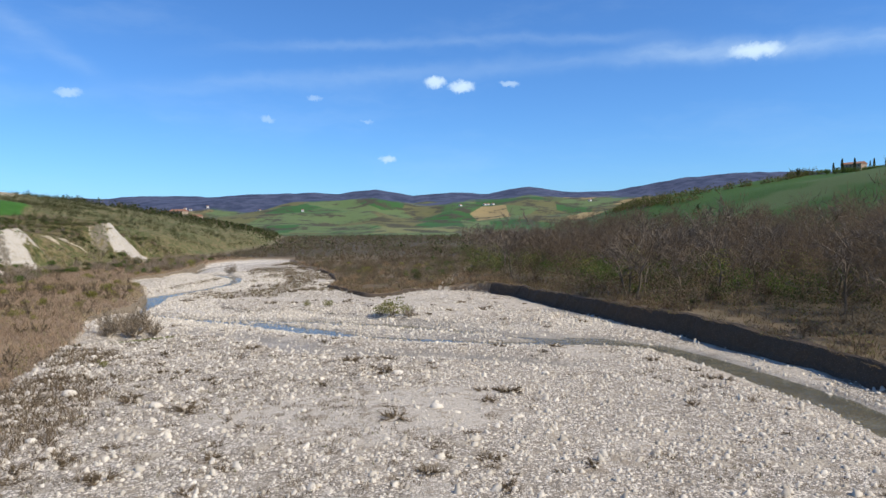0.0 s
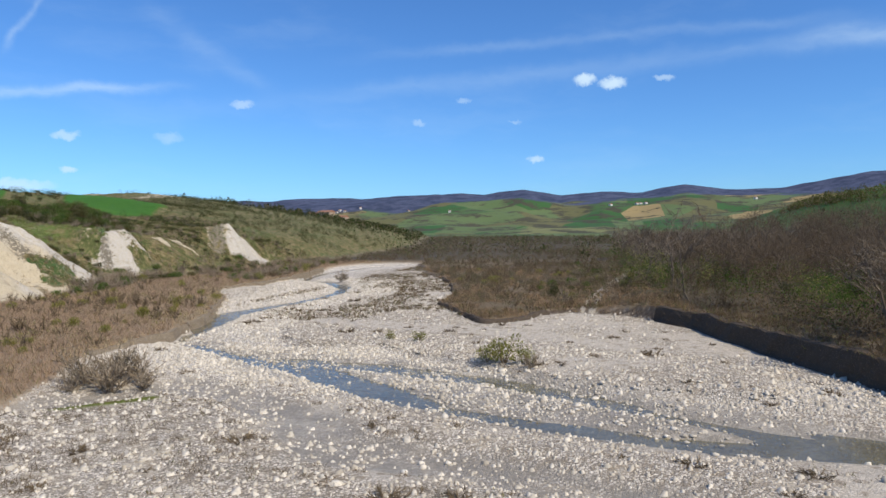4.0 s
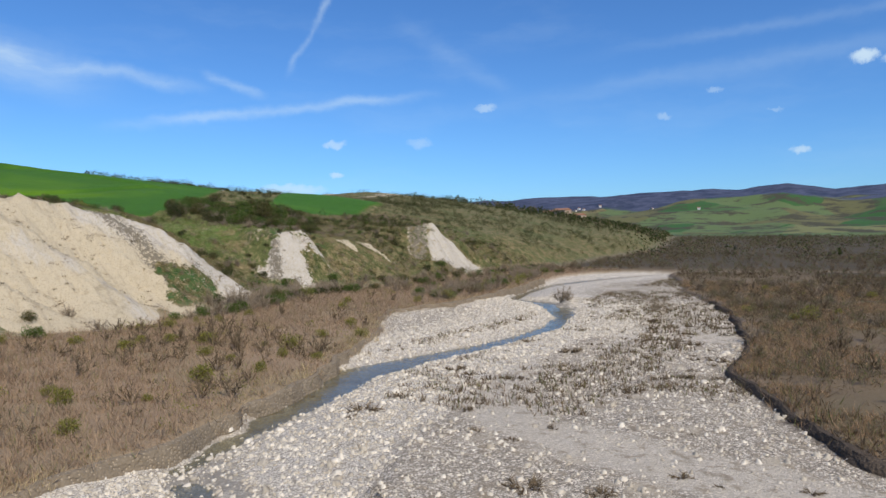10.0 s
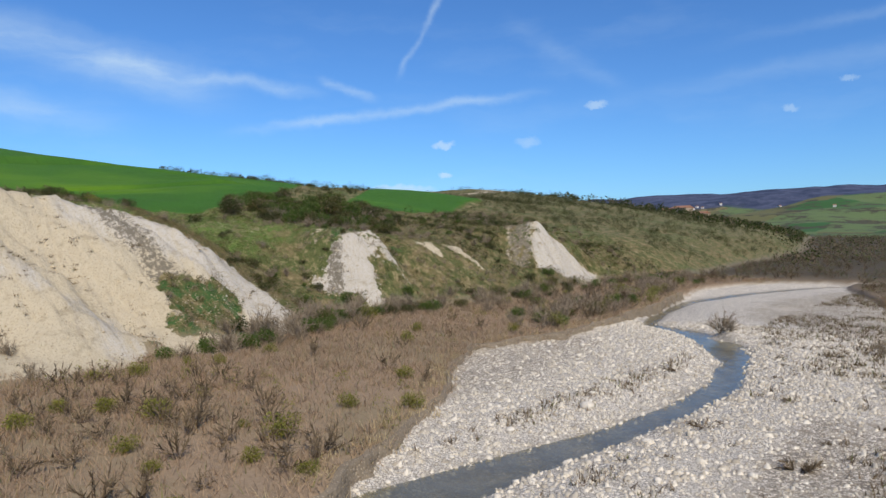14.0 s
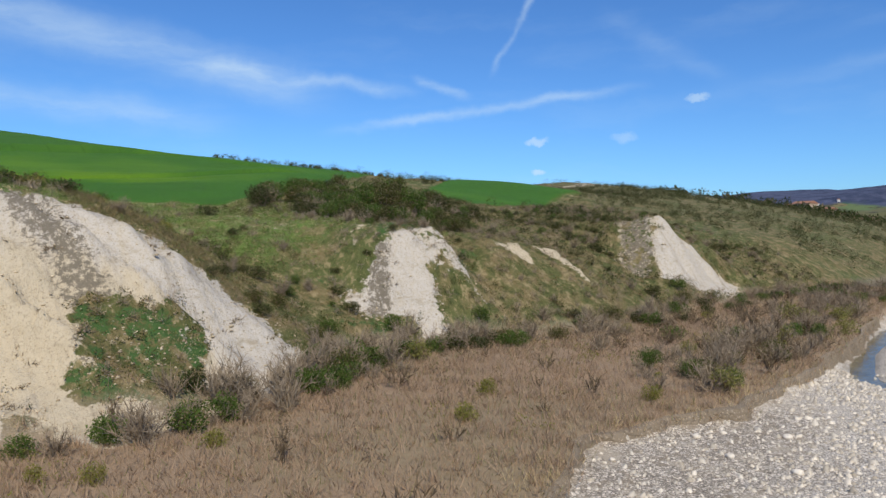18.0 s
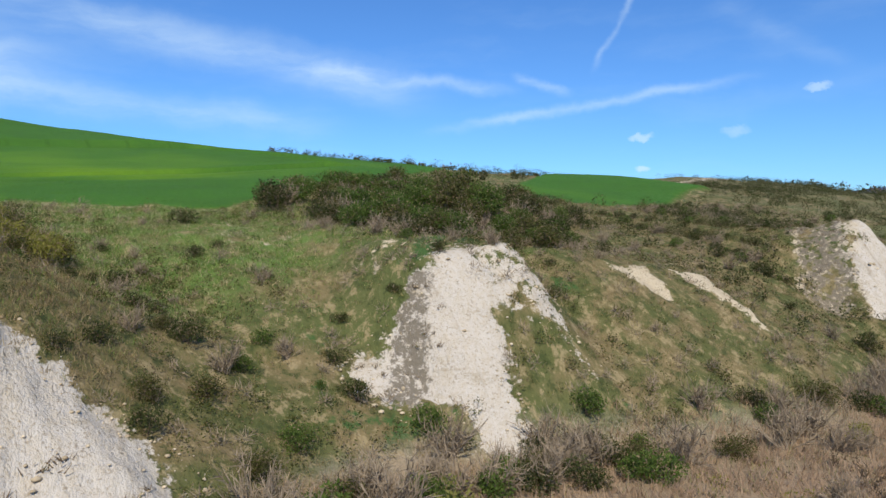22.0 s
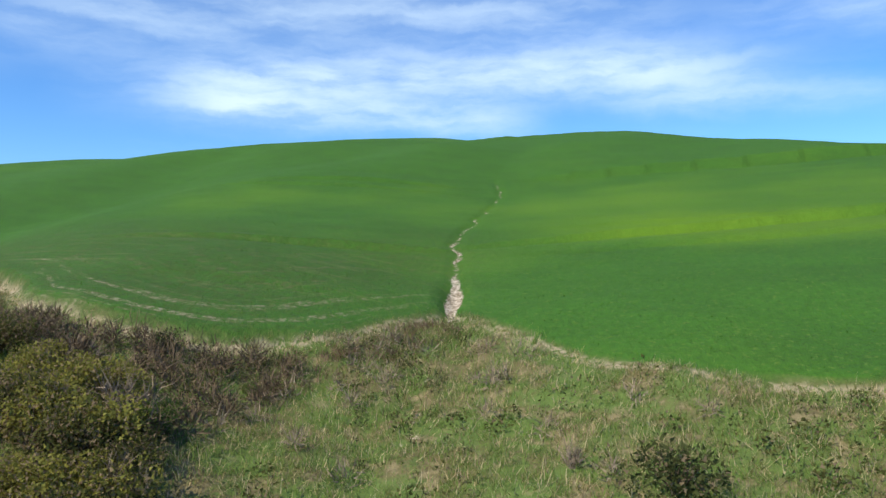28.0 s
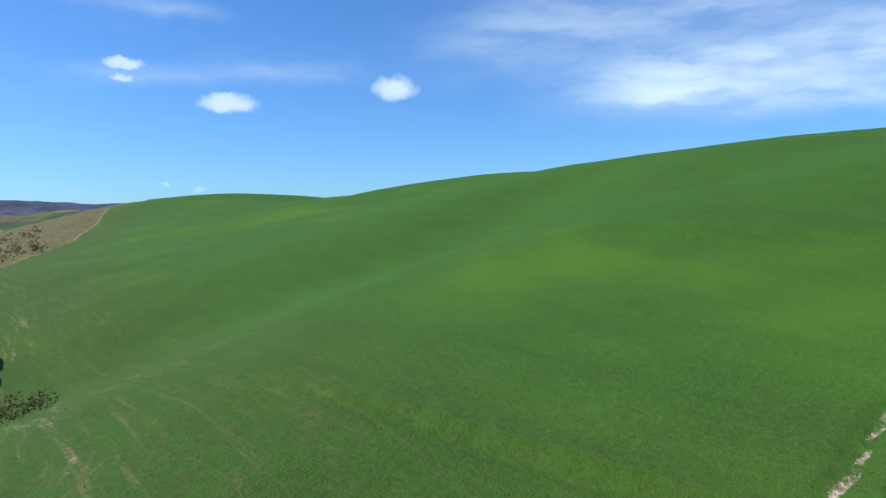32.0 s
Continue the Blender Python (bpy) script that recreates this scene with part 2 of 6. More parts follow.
CLAY_SOUTH = [(-97, 84), (-95.5, 149), (-99, 156), (-101.5, 165), (-106, 170.5), (-110.5, 170), (-114, 167.5), (-117, 163.5), (-119, 160), (-122.3, 155.5), (-125.5, 149), (-128, 140), (-128, 125), (-126, 100), (-123, 84)]
CLAY_MID = [(-118.8, 180.9), (-117.2, 182.8), (-115, 186.4), (-110.4, 187.8), (-110.6, 189.6), (-114.2, 190.9), (-117.5, 192), (-116, 195), (-113, 197), (-113.4, 198),
            (-117, 197.6), (-120.5, 198.6), (-123, 198), (-122.5, 188.5), (-121.8, 185.5), (-121, 183)]
CLAY_STRIP = [(-122.7, 215.5), (-121.5, 220.5), (-113, 218.6), (-113.2, 217), (-118, 217)]
CLAY_PATCH = [(-122.5, 208.5), (-121.5, 212), (-118, 212), (-118.5, 209.8)]
LUSH_SOUTH = [(-111.5, 152), (-108, 150), (-103.5, 150.5), (-101, 155), (-103, 160.5), (-106.5, 161), (-109.5, 158.5)]
CLAY_NORTH = [(-125.5, 253), (-121, 257.5), (-115, 264), (-111.5, 260), (-110.5, 250), (-112, 239), (-114.5, 237), (-120, 245)]
FLANK_NORTH = [(-120, 245.5), (-114.5, 237.5), (-116, 233), (-122, 235), (-127, 243), (-125.5, 253)]
TRACK = [(0.2, 131), (0, 140), (0.8, 152), (3, 172), (6.5, 194), (13, 225)]


def hash2(i, j, seed):
    h = (i * 374761393 + j * 668265263 + seed * 974634871) & 0x7FFFFFFF
    h = ((h ^ (h >> 13)) * 1274126177) & 0x7FFFFFFF
    return ((h ^ (h >> 16)) & 0xFFFF) / 65535.0


def value_noise(x, y, seed=0):
    i, j = np.floor(x).astype(np.int64), np.floor(y).astype(np.int64)
    u, v = x - i, y - j
    u, v = u * u * (3 - 2 * u), v * v * (3 - 2 * v)
    a, b = hash2(i, j, seed), hash2(i + 1, j, seed)
    c, d = hash2(i, j + 1, seed), hash2(i + 1, j + 1, seed)
    return (a * (1 - u) + b * u) * (1 - v) + (c * (1 - u) + d * u) * v


def fbm(x, y, scale, octaves=4, seed=0, gain=0.5):
    """Noise of about -1 to 1; scale: the size of its largest forms in metres."""
    total, amp, norm, f = 0.0, 1.0, 0.0, 1.0 / scale
    for k in range(octaves):
        total = total + amp * (value_noise(x * f + 17.3 * k, y * f - 9.1 * k, seed + k) * 2 - 1)
        norm += amp
        amp, f = amp * gain, f * 2.03
    return total / norm


def sstep(v, lo, hi):
    t = np.clip((v - lo) / (hi - lo), 0, 1)
    return t * t * (3 - 2 * t)


def line_near(x, y, pts):
    """Distance to a line, and the line's further numbers at the nearest place."""
    pts = np.array(pts, float)
    best = np.full(x.shape, 1e12)
    extra = [np.zeros(x.shape) for _ in range(pts.shape[1] - 2)]
    for p, q in zip(pts[:-1], pts[1:]):
        dx, dy = q[0] - p[0], q[1] - p[1]
        t = np.clip(((x - p[0]) * dx + (y - p[1]) * dy) / (dx * dx + dy * dy), 0, 1)
        d = (x - p[0] - t * dx) ** 2 + (y - p[1] - t * dy) ** 2
        near = d < best
        best = np.where(near, d, best)
        for k, e in enumerate(extra):
            extra[k] = np.where(near, p[2 + k] + t * (q[2 + k] - p[2 + k]), e)
    return [np.sqrt(best), *extra]


def inside(x, y, poly):
    """Distance to the rim of an area: positive within, negative without."""
    poly = [p[:2] for p in poly]
    d = line_near(x, y, poly + poly[:1])[0]
    within = np.zeros(x.shape, bool)
    for (x0, y0), (x1, y1) in zip(poly, poly[1:] + poly[:1]):
        if y0 != y1:
            within ^= ((y0 > y) != (y1 > y)) & (x < (x1 - x0) * (y - y0) / (y1 - y0) + x0)
    return np.where(within, d, -d)


AREA_LEFT = LEFT_BANK + [(5000, 360), (5000, 9000), (-9000, 9000), (-9000, -300)]
AREA_RIGHT = RIGHT_BANK + [(5000, 350), (5000, -300)]
AREA_WEST = HILL_FOOT + [(-9000, 1900), (-9000, -600)]
AREA_EAST = EAST_FOOT + [(9000, 2200), (9000, -700)]


def soft_interp(v, xs, ys, r):
    return sum(np.interp(v + k * r, xs, ys) for k in (-1, -0.5, 0, 0.5, 1)) / 5


def soft_min(a, b, k):
    h = np.clip(0.5 + 0.5 * (b - a) / k, 0, 1)
    return b * (1 - h) + a * h - k * h * (1 - h)


def window(v, a, b, soft):
    return sstep(v, a - soft, a + soft) * (1 - sstep(v, b - soft, b + soft))


RIDGE_AZ = [-180, -150, -100, -60, -40, -33, -27, -19.8, -14.6, -10, -7.3, -4, -0.8, 2.5, 5.8, 9, 13, 22, 30, 45, 60, 90, 130, 160, 172, 180]
RIDGE_EL = [2.3, 2.4, 2.5, 3.0, 3.8, 4.2, 4.4, 4.3, 3.5, 3.3, 3.7, 3.2, 3.4, 3.15, 3.6, 3.25, 3.3, 2.9, 2.5, 2.2, 2.2, 2.2, 2.2, 2.0, 2.0, 2.3]


def land(x, y):
    """The ground's height and its covers at places x, y."""
    x, y = np.asarray(x, float), np.asarray(y, float)
    wob = fbm(x, y, 7, 3, 5)
    wob_big = fbm(x, y, 30, 3, 9)
    s_d, s_w = line_near(x, y, STREAM)
    s_e = s_d - s_w - 0.5 * wob
    l_d, l_w = line_near(x, y, SLOUGH)
    l_e = l_d - l_w - 0.5 * wob
    # river bed: gravel bars above the stream, with shallow islands in the wide riffle
    riffle = window(x, -49, 16, 7) * (s_e < 2)
    z = 0.22 + 0.5 * sstep(s_e, 0.4, 5.0) + 0.30 * sstep(s_e, 12, 30) + 0.16 * wob_big + 0.07 * wob
    thread = np.full(x.shape, 99.0)
    for pts in THREADS:
        t_d, t_w = line_near(x, y, pts)
        thread = np.minimum(thread, t_d - t_w)
    bed = -0.42 + riffle * (0.63 + 0.30 * fbm(x, y, 5.5, 4, 31) - 0.42 * (1 - sstep(thread + 0.7 * wob, -0.5, 0.9)))
    z = np.where(s_e < 1.2, bed + (z - bed) * sstep(s_e, -1.5, 0.7), z)
    z = z - 0.62 * (1 - sstep(l_e, -0.6, 2.6)) * (s_e > 0)
    z = z + 0.42 * sstep(inside(x, y, TERRACE) + 0.5 * wob + 0.3 * fbm(x, y, 2.2, 2, 8), -0.25, 0.3) * sstep(line_near(x, y, STEP)[0], 22, 3)
    wet = np.maximum(1 - sstep(s_e, -0.3, 0.9 + 0.6 * wob + 0.9 * riffle), (1 - sstep(l_e, 0.3, 1.6 + wob)))
    z = z + 0.95 * np.exp(-((x + 63.2) ** 2 + (y - 205.6) ** 2) / 2.3 ** 2)
    sand = sstep(fbm(x, y, 16, 3, 77) + 0.35 * fbm(x, y, 5, 2, 78), 0.12, 0.42)
    sand = np.maximum(sand, 1 - sstep(line_near(x, y, SAND_LANE)[0] + 1.5 * wob, 2.0, 4.0))
    algae = 1 - sstep(line_near(x, y, [(-37, 77.5), (-33, 81.8)])[0] + 0.3 * wob, 0.6, 1.1)
    # flood plains behind cut banks
    b_l = inside(x, y, AREA_LEFT) + 0.7 * wob + 0.5 * fbm(x, y, 2.6, 2, 3)
    b_r = inside(x, y, AREA_RIGHT) + 0.9 * fbm(x, y, 9, 1, 4)
    plain_l = 1.35 + 0.5 * sstep(-x, 60, 100) + 0.25 * wob_big + 0.12 * wob - 0.75 * (1 - sstep(y, 70, 104))
    plain_r = 3.05 - 1.5 * sstep(-x, -10, 2) - 1.1 * (1 - sstep(y, 48, 84)) * sstep(x, 0, 20) + 0.3 * wob_big + 0.15 * wob + 0.004 * np.clip(x, 0, 200)
    z = z + (plain_l - z) * sstep(b_l, -0.5, 0.9)
    z = z + (plain_r - z) * sstep(b_r, -0.5, 1.3)
    plain = np.maximum(sstep(b_l, -0.2, 0.5), sstep(b_r, 0.1, 0.7))
    # west hill
    d = inside(x, y, AREA_WEST) + 1.2 * fbm(x, y, 18, 3, 12)
    prof = soft_interp(d, [-8, 0, 6, 12, 20, 30, 45, 60, 100, 150, 200, 250, 300, 400, 900], [0, 0, 3.6, 7.2, 10.6, 13, 16, 19.2, 27.3, 36.5, 46.5, 55, 61, 65, 65], 2.5)
    cut = soft_interp(d, [-8, 0, 8, 14, 20, 25, 30, 60, 100], [0, 0, 5.6, 9.8, 13.6, 16.4, 16.6, 19.4, 27.5], 1.0)
    cut2 = soft_interp(d, [-8, 0, 4, 9, 12, 16, 30, 60, 100], [0, 0, 3.6, 9.8, 12.2, 12.9, 14.2, 19.2, 27.3], 0.8)
    w1 = window(y, 100, 166, 5) * (d < 100)
    w2 = window(y, 185.5, 198, 3) * (d < 100)
    w3 = window(y, 240, 268, 4) * (d < 100)
    prof = prof + (cut - prof) * w1
    prof = prof + (cut2 - prof) * np.maximum(w2, w3)
    cap = soft_interp(y, [-600, -300, -200, -110, 0, 60, 120, 180, 215, 250, 320, 385, 450, 520, 650, 900, 1300, 2000],
                      [45, 46, 44, 55.5, 67, 68.5, 64, 49, 37.5, 32.5, 30, 27.5, 40.5, 38, 37, 34, 28, 20], 18)
    cap = cap + 2.2 * fbm(x, y, 85, 2, 61)
    hill = soft_min(prof, cap - 0.02 * np.clip(d - 260, 0, 2000), 7.0)
    crest = soft_interp(y, [-330, -200, -144, -112, -80, -40, 5, 30, 62, 88, 112, 130, 160, 175, 190, 205, 225, 245, 275], [0, -1, -3.2, -3.0, 0.9, -1.4, 2.0, 2.6, 1.8, -1.8, -0.4, -0.2, -1.8, -1.8, -0.2, 0.3, -0.9, -1.9, 0], 5)
    hill = hill + crest * sstep(d, 110, 190)
    hill = hill + 12 * np.exp(-((x + 235) ** 2 + (y + 340) ** 2) / 110 ** 2)
    hill = hill + 2.2 * np.exp(-(line_near(x, y, [(-125, 252), (-118, 245), (-112, 239)])[0] / 3.6) ** 2) * sstep(d, 0, 4)
    hill = hill + 2.4 * np.exp(-((x + 123) ** 2 + (y - 206) ** 2) / 8.0 ** 2) * sstep(d, 2, 8)
    g_d, g_z, g_k = line_near(x, y, GULLY)
    carved = g_z - 1.6 + g_k * np.sqrt(g_d ** 2 + 3)
    in_gully = (d > -12) * (g_d < 70)
    hill = np.where(in_gully, soft_min(hill, carved, 1.6), hill)
    field_w = inside(x, y, FIELD_WEST) + 0.6 * fbm(x, y, 9, 3, 41) + 0.3 * fbm(x, y, 3, 2, 42)
    field_n = inside(x, y, FIELD_NORTH) + 1.4 * fbm(x, y, 14, 2, 43)
    field = np.maximum(sstep(field_w, -0.2, 0.5), sstep(field_n, -0.2, 0.5))
    s_line = line_near(x, y, SWALE)[0]
    hill = hill - (d > 30) * 3.6 * np.exp(-(s_line / 17.0) ** 2)
    on_hill = sstep(d, -1, 3)
    rough = (1 - field) * on_hill
    hill = hill + rough * (0.85 * fbm(x, y, 8, 4, 21, 0.6) + 0.9 * fbm(x, y, 26, 3, 22) * sstep(d, 8, 30))
    hill = hill + field * (2.0 * fbm(x, y, 75, 2, 23) + 0.06 * fbm(x, y, 6, 2, 24))
    z = z + np.where(d > -8, np.maximum(hill, 0) * sstep(d, -6, 4), 0)
    rill_zone = sstep(d, 50, 60)
    # bare clay on the steep spurs
    edge = 2.2 * fbm(x, y, 6, 4, 51)
    c1 = sstep(inside(x, y, CLAY_SOUTH) + 0.6 * edge + 0.7 * fbm(x, y, 2.4, 2, 54), -1.6, 2.0) * (1 - 0.75 * sstep(inside(x, y, LUSH_SOUTH) + 1.2 * edge + 3.4 * fbm(x, y, 3.2, 3, 168), -0.8, 1.0)) * sstep(fbm(x, y, 7, 4, 52) + 0.09 * d, -0.35, -0.1)
    fray = 0.8 * edge + 1.1 * fbm(x, y, 2.2, 2, 53)
    c2 = sstep(inside(x, y, CLAY_MID) + 0.6 * fray, -1.5, 1.7) * (1 - 0.4 * sstep(y, 190.5, 193.5))
    c2b = 0.8 * np.maximum(sstep(inside(x, y, CLAY_STRIP) + 0.5 * fray, -1.2, 1.0), sstep(inside(x, y, CLAY_PATCH) + 0.6 * fray, -1.2, 1.0))
    c3 = sstep(inside(x, y, CLAY_NORTH) + 0.6 * fray, -1.5, 1.7)
    c3 = np.maximum(c3, 0.56 * sstep(inside(x, y, FLANK_NORTH) + 0.6 * fray, -1.0, 1.5))
    near_clay = np.maximum.reduce([inside(x, y, CLAY_SOUTH), inside(x, y, CLAY_MID), inside(x, y, CLAY_NORTH)])
    lush = 0.8 * window(near_clay + edge, -4.5, -0.2, 0.8) * sstep(fbm(x, y, 6, 3, 66), -0.1, 0.35) * sstep(d, 1, 3) * sstep(y, 168, 174)
    lush = np.maximum(lush, 0.74 * sstep(inside(x, y, LUSH_SOUTH) + 1.2 * edge + 3.4 * fbm(x, y, 3.2, 3, 168), -0.6, 1.2) * (0.35 + 0.65 * sstep(fbm(x, y, 2.0, 3, 172), -0.25, 0.15)))
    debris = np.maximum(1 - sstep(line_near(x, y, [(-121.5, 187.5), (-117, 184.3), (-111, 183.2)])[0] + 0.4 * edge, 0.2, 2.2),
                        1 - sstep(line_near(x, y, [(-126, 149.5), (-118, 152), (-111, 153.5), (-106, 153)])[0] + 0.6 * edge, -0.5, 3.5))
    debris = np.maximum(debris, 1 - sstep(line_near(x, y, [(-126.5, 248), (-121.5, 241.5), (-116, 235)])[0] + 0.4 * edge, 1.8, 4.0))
    grey = np.maximum.reduce([c2 * sstep(d, 16, 9), c3, 0.8 * window(y + 0.8 * (d - 12) + 6 * fbm(x, y, 8, 4, 68), 152, 200, 6), 0.6 * window(y + 0.8 * (d - 12) + 4 * fbm(x, y, 6, 3, 69), 134, 141, 3) * sstep(d, 22, 16)])
    grey = grey * sstep(near_clay, -3, -1)
    scar = sstep(fbm(x, y, 7, 4, 55) + 0.5 * fbm(x, y, 20, 2, 56), 0.22, 0.46) * window(d, 5, 22, 2) * window(y, 199, 236, 4)
    scar2 = sstep(fbm(x, y, 9, 4, 57) + 0.6 * fbm(x, y, 45, 2, 58), 0.36, 0.60) * sstep(d, 6, 12) * (1 - sstep(field, 0.1, 0.2)) * sstep(y, 160, 180)
    far_scar = sstep(fbm(x, y, 26, 4, 59), 0.05, 0.25) * window(np.hypot(x + 306, y - 448), -1, 42, 12)
    speck = 0.27 * (1 - sstep(line_near(x, y, [(-160, 165.2), (-152.5, 167.6), (-147, 169)])[0], 0.3, 1.2))
    clay = np.clip(np.maximum.reduce([speck, c1, c2, c2b, c3, scar * 0.58, scar2 * 0.34, far_scar * 0.7]), 0, 1) * (1 - field)
    flute = np.abs(fbm(y + 0.35 * d, d * 0.18, 2.6, 4, 62, 0.6))
    ribs = 1 - np.abs(fbm(y + 0.5 * d + 2.5 * fbm(x, y, 9, 2, 165), d * 0.12, 7.5, 3, 166, 0.5)) * 2.2
    z = z - clay * (1.7 * (0.35 - flute) - 2.6 * (np.clip(ribs, 0, 1) - 0.5) + 0.7 * fbm(x, y, 2.4, 3, 65, 0.7)) * sstep(d, 1, 6) * (1 - rill_zone)
    # erosion rill in the field
    rill_d = line_near(x + 0.7 * fbm(x, y, 4, 2, 63), y + 0.7 * fbm(x, y, 4, 2, 64), [p[:2] for p in GULLY])[0]
    rill_w = np.interp(-x, [166, 168, 170.5, 172.5, 174.5, 177, 182, 190, 205, 222, 248], [0.15, 0.4, 0.75, 0.6, 0.3, 0.14, 0.08, 0.07, 0.07, 0.06, 0.02]) + 0.14 * fbm(x, y, 3.5, 2, 164)
    rill = (1 - sstep(rill_d, rill_w * 0.6, rill_w * 1.15 + 0.42)) * window(-x, 166.5, 248, 0.6)
    z = z - (0.4 + 0.5 * window(-x, 166, 174, 1.5)) * rill
    # east hill
    e = inside(x, y, AREA_EAST)
    z = z + soft_interp(e, [-20, 0, 50, 100, 180, 300, 500, 1500], [0, 0, 6, 20, 50, 71, 84, 90], 10) * (1 + 0.08 * fbm(x, y, 120, 2, 71)) * (e > -25)
    # hills round the valley
    r = np.hypot(x, y - 100)
    az = np.degrees(np.arctan2(-x, y - 100))
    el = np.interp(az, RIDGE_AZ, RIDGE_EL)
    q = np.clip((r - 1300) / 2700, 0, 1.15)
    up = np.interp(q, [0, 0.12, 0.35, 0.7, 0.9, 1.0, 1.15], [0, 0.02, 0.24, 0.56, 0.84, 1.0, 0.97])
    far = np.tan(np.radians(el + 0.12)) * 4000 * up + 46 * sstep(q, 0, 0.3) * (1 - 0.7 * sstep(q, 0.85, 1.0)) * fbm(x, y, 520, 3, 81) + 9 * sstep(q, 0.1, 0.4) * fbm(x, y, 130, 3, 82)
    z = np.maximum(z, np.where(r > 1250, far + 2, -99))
    track_d = line_near(x, y, TRACK)[0]
    ruts = np.abs(track_d - 0.75)
    track = (1 - sstep(ruts, 0.25, 0.7)) * sstep(b_r, -1.0, 0.2)
    track = np.maximum(track, 0.9 * (1 - sstep(line_near(x, y, FAR_RIVER)[0] + 4 * wob_big, 4, 8)) * (y > 400))
    dry = window(x + 2 * wob, -134, -115, 2) * window(y + 2 * wob, 155, 168, 2)
    return {"z": z, "dry": dry, "wet": np.clip(wet, 0, 1) * (1 - plain), "sand": sand, "fresh": (1 - sstep(s_e + 3 * wob, 9, 17)) * sstep(y, 82, 94) * (1 - sstep(inside(x, y, TERRACE), -1, 1)), "plain": plain * (1 - on_hill), "hill": on_hill, "field": field, "clay": clay,
            # bank reaches half a metre past the east foot, darkening gravel as painted shade
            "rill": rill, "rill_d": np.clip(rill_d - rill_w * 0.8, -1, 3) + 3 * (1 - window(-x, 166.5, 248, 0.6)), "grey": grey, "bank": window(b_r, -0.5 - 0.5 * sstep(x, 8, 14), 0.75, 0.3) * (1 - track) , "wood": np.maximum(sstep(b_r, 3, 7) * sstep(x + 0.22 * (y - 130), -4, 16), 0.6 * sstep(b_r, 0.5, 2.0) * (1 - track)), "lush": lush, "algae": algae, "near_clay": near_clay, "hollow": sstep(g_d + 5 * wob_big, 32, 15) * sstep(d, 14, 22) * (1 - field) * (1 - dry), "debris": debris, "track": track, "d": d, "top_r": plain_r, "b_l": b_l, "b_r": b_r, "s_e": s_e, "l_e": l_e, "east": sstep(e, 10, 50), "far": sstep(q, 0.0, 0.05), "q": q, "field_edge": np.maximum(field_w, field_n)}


def height(x, y):
    return float(land(np.array([x]), np.array([y]))["z"][0])


def axis_steps(lo, fine_lo, fine_hi, hi, fine, grow, cap_lo, cap_hi):
    mid = list(np.arange(fine_lo, fine_hi + fine, fine))
    up, s, v = [], fine, mid[-1]
    while v < hi:
        s = min(s * grow, cap_hi)
        v += s
        up.append(v)
    down, s, v = [], fine, mid[0]
    while v > lo:
        s = min(s * grow, cap_lo)
        v -= s
        down.append(v)
    return np.array(down[::-1] + mid + up)


# ---- materials ----
def material(name):
    m = bpy.data.materials.new(name)
    m.use_nodes = True
    return m, Tree(m.node_tree)


def finish(g, color, rough=0.9, bump=None, strength=0.3, dist=0.05, spec=0.25, normal=None, **more):
    b = g.n("ShaderNodeBsdfPrincipled")
    g.put(b.inputs["Base Color"], (*color, 1.0) if isinstance(color, tuple) else color)
    g.put(b.inputs["Roughness"], rough)
    g.put(b.inputs["Specular IOR Level"], spec)
    for k, v in more.items():
        g.put(b.inputs[k.replace("_", " ")], v)
    if bump is not None:
        n = g.n("ShaderNodeBump")
        n.inputs["Strength"].default_value, n.inputs["Distance"].default_value = strength, dist
        g.link(bump, n.inputs["Height"])
        g.link(n.outputs[0], b.inputs["Normal"])
    g.link(b.outputs[0], g.n("ShaderNodeOutputMaterial").inputs[0])
    return b


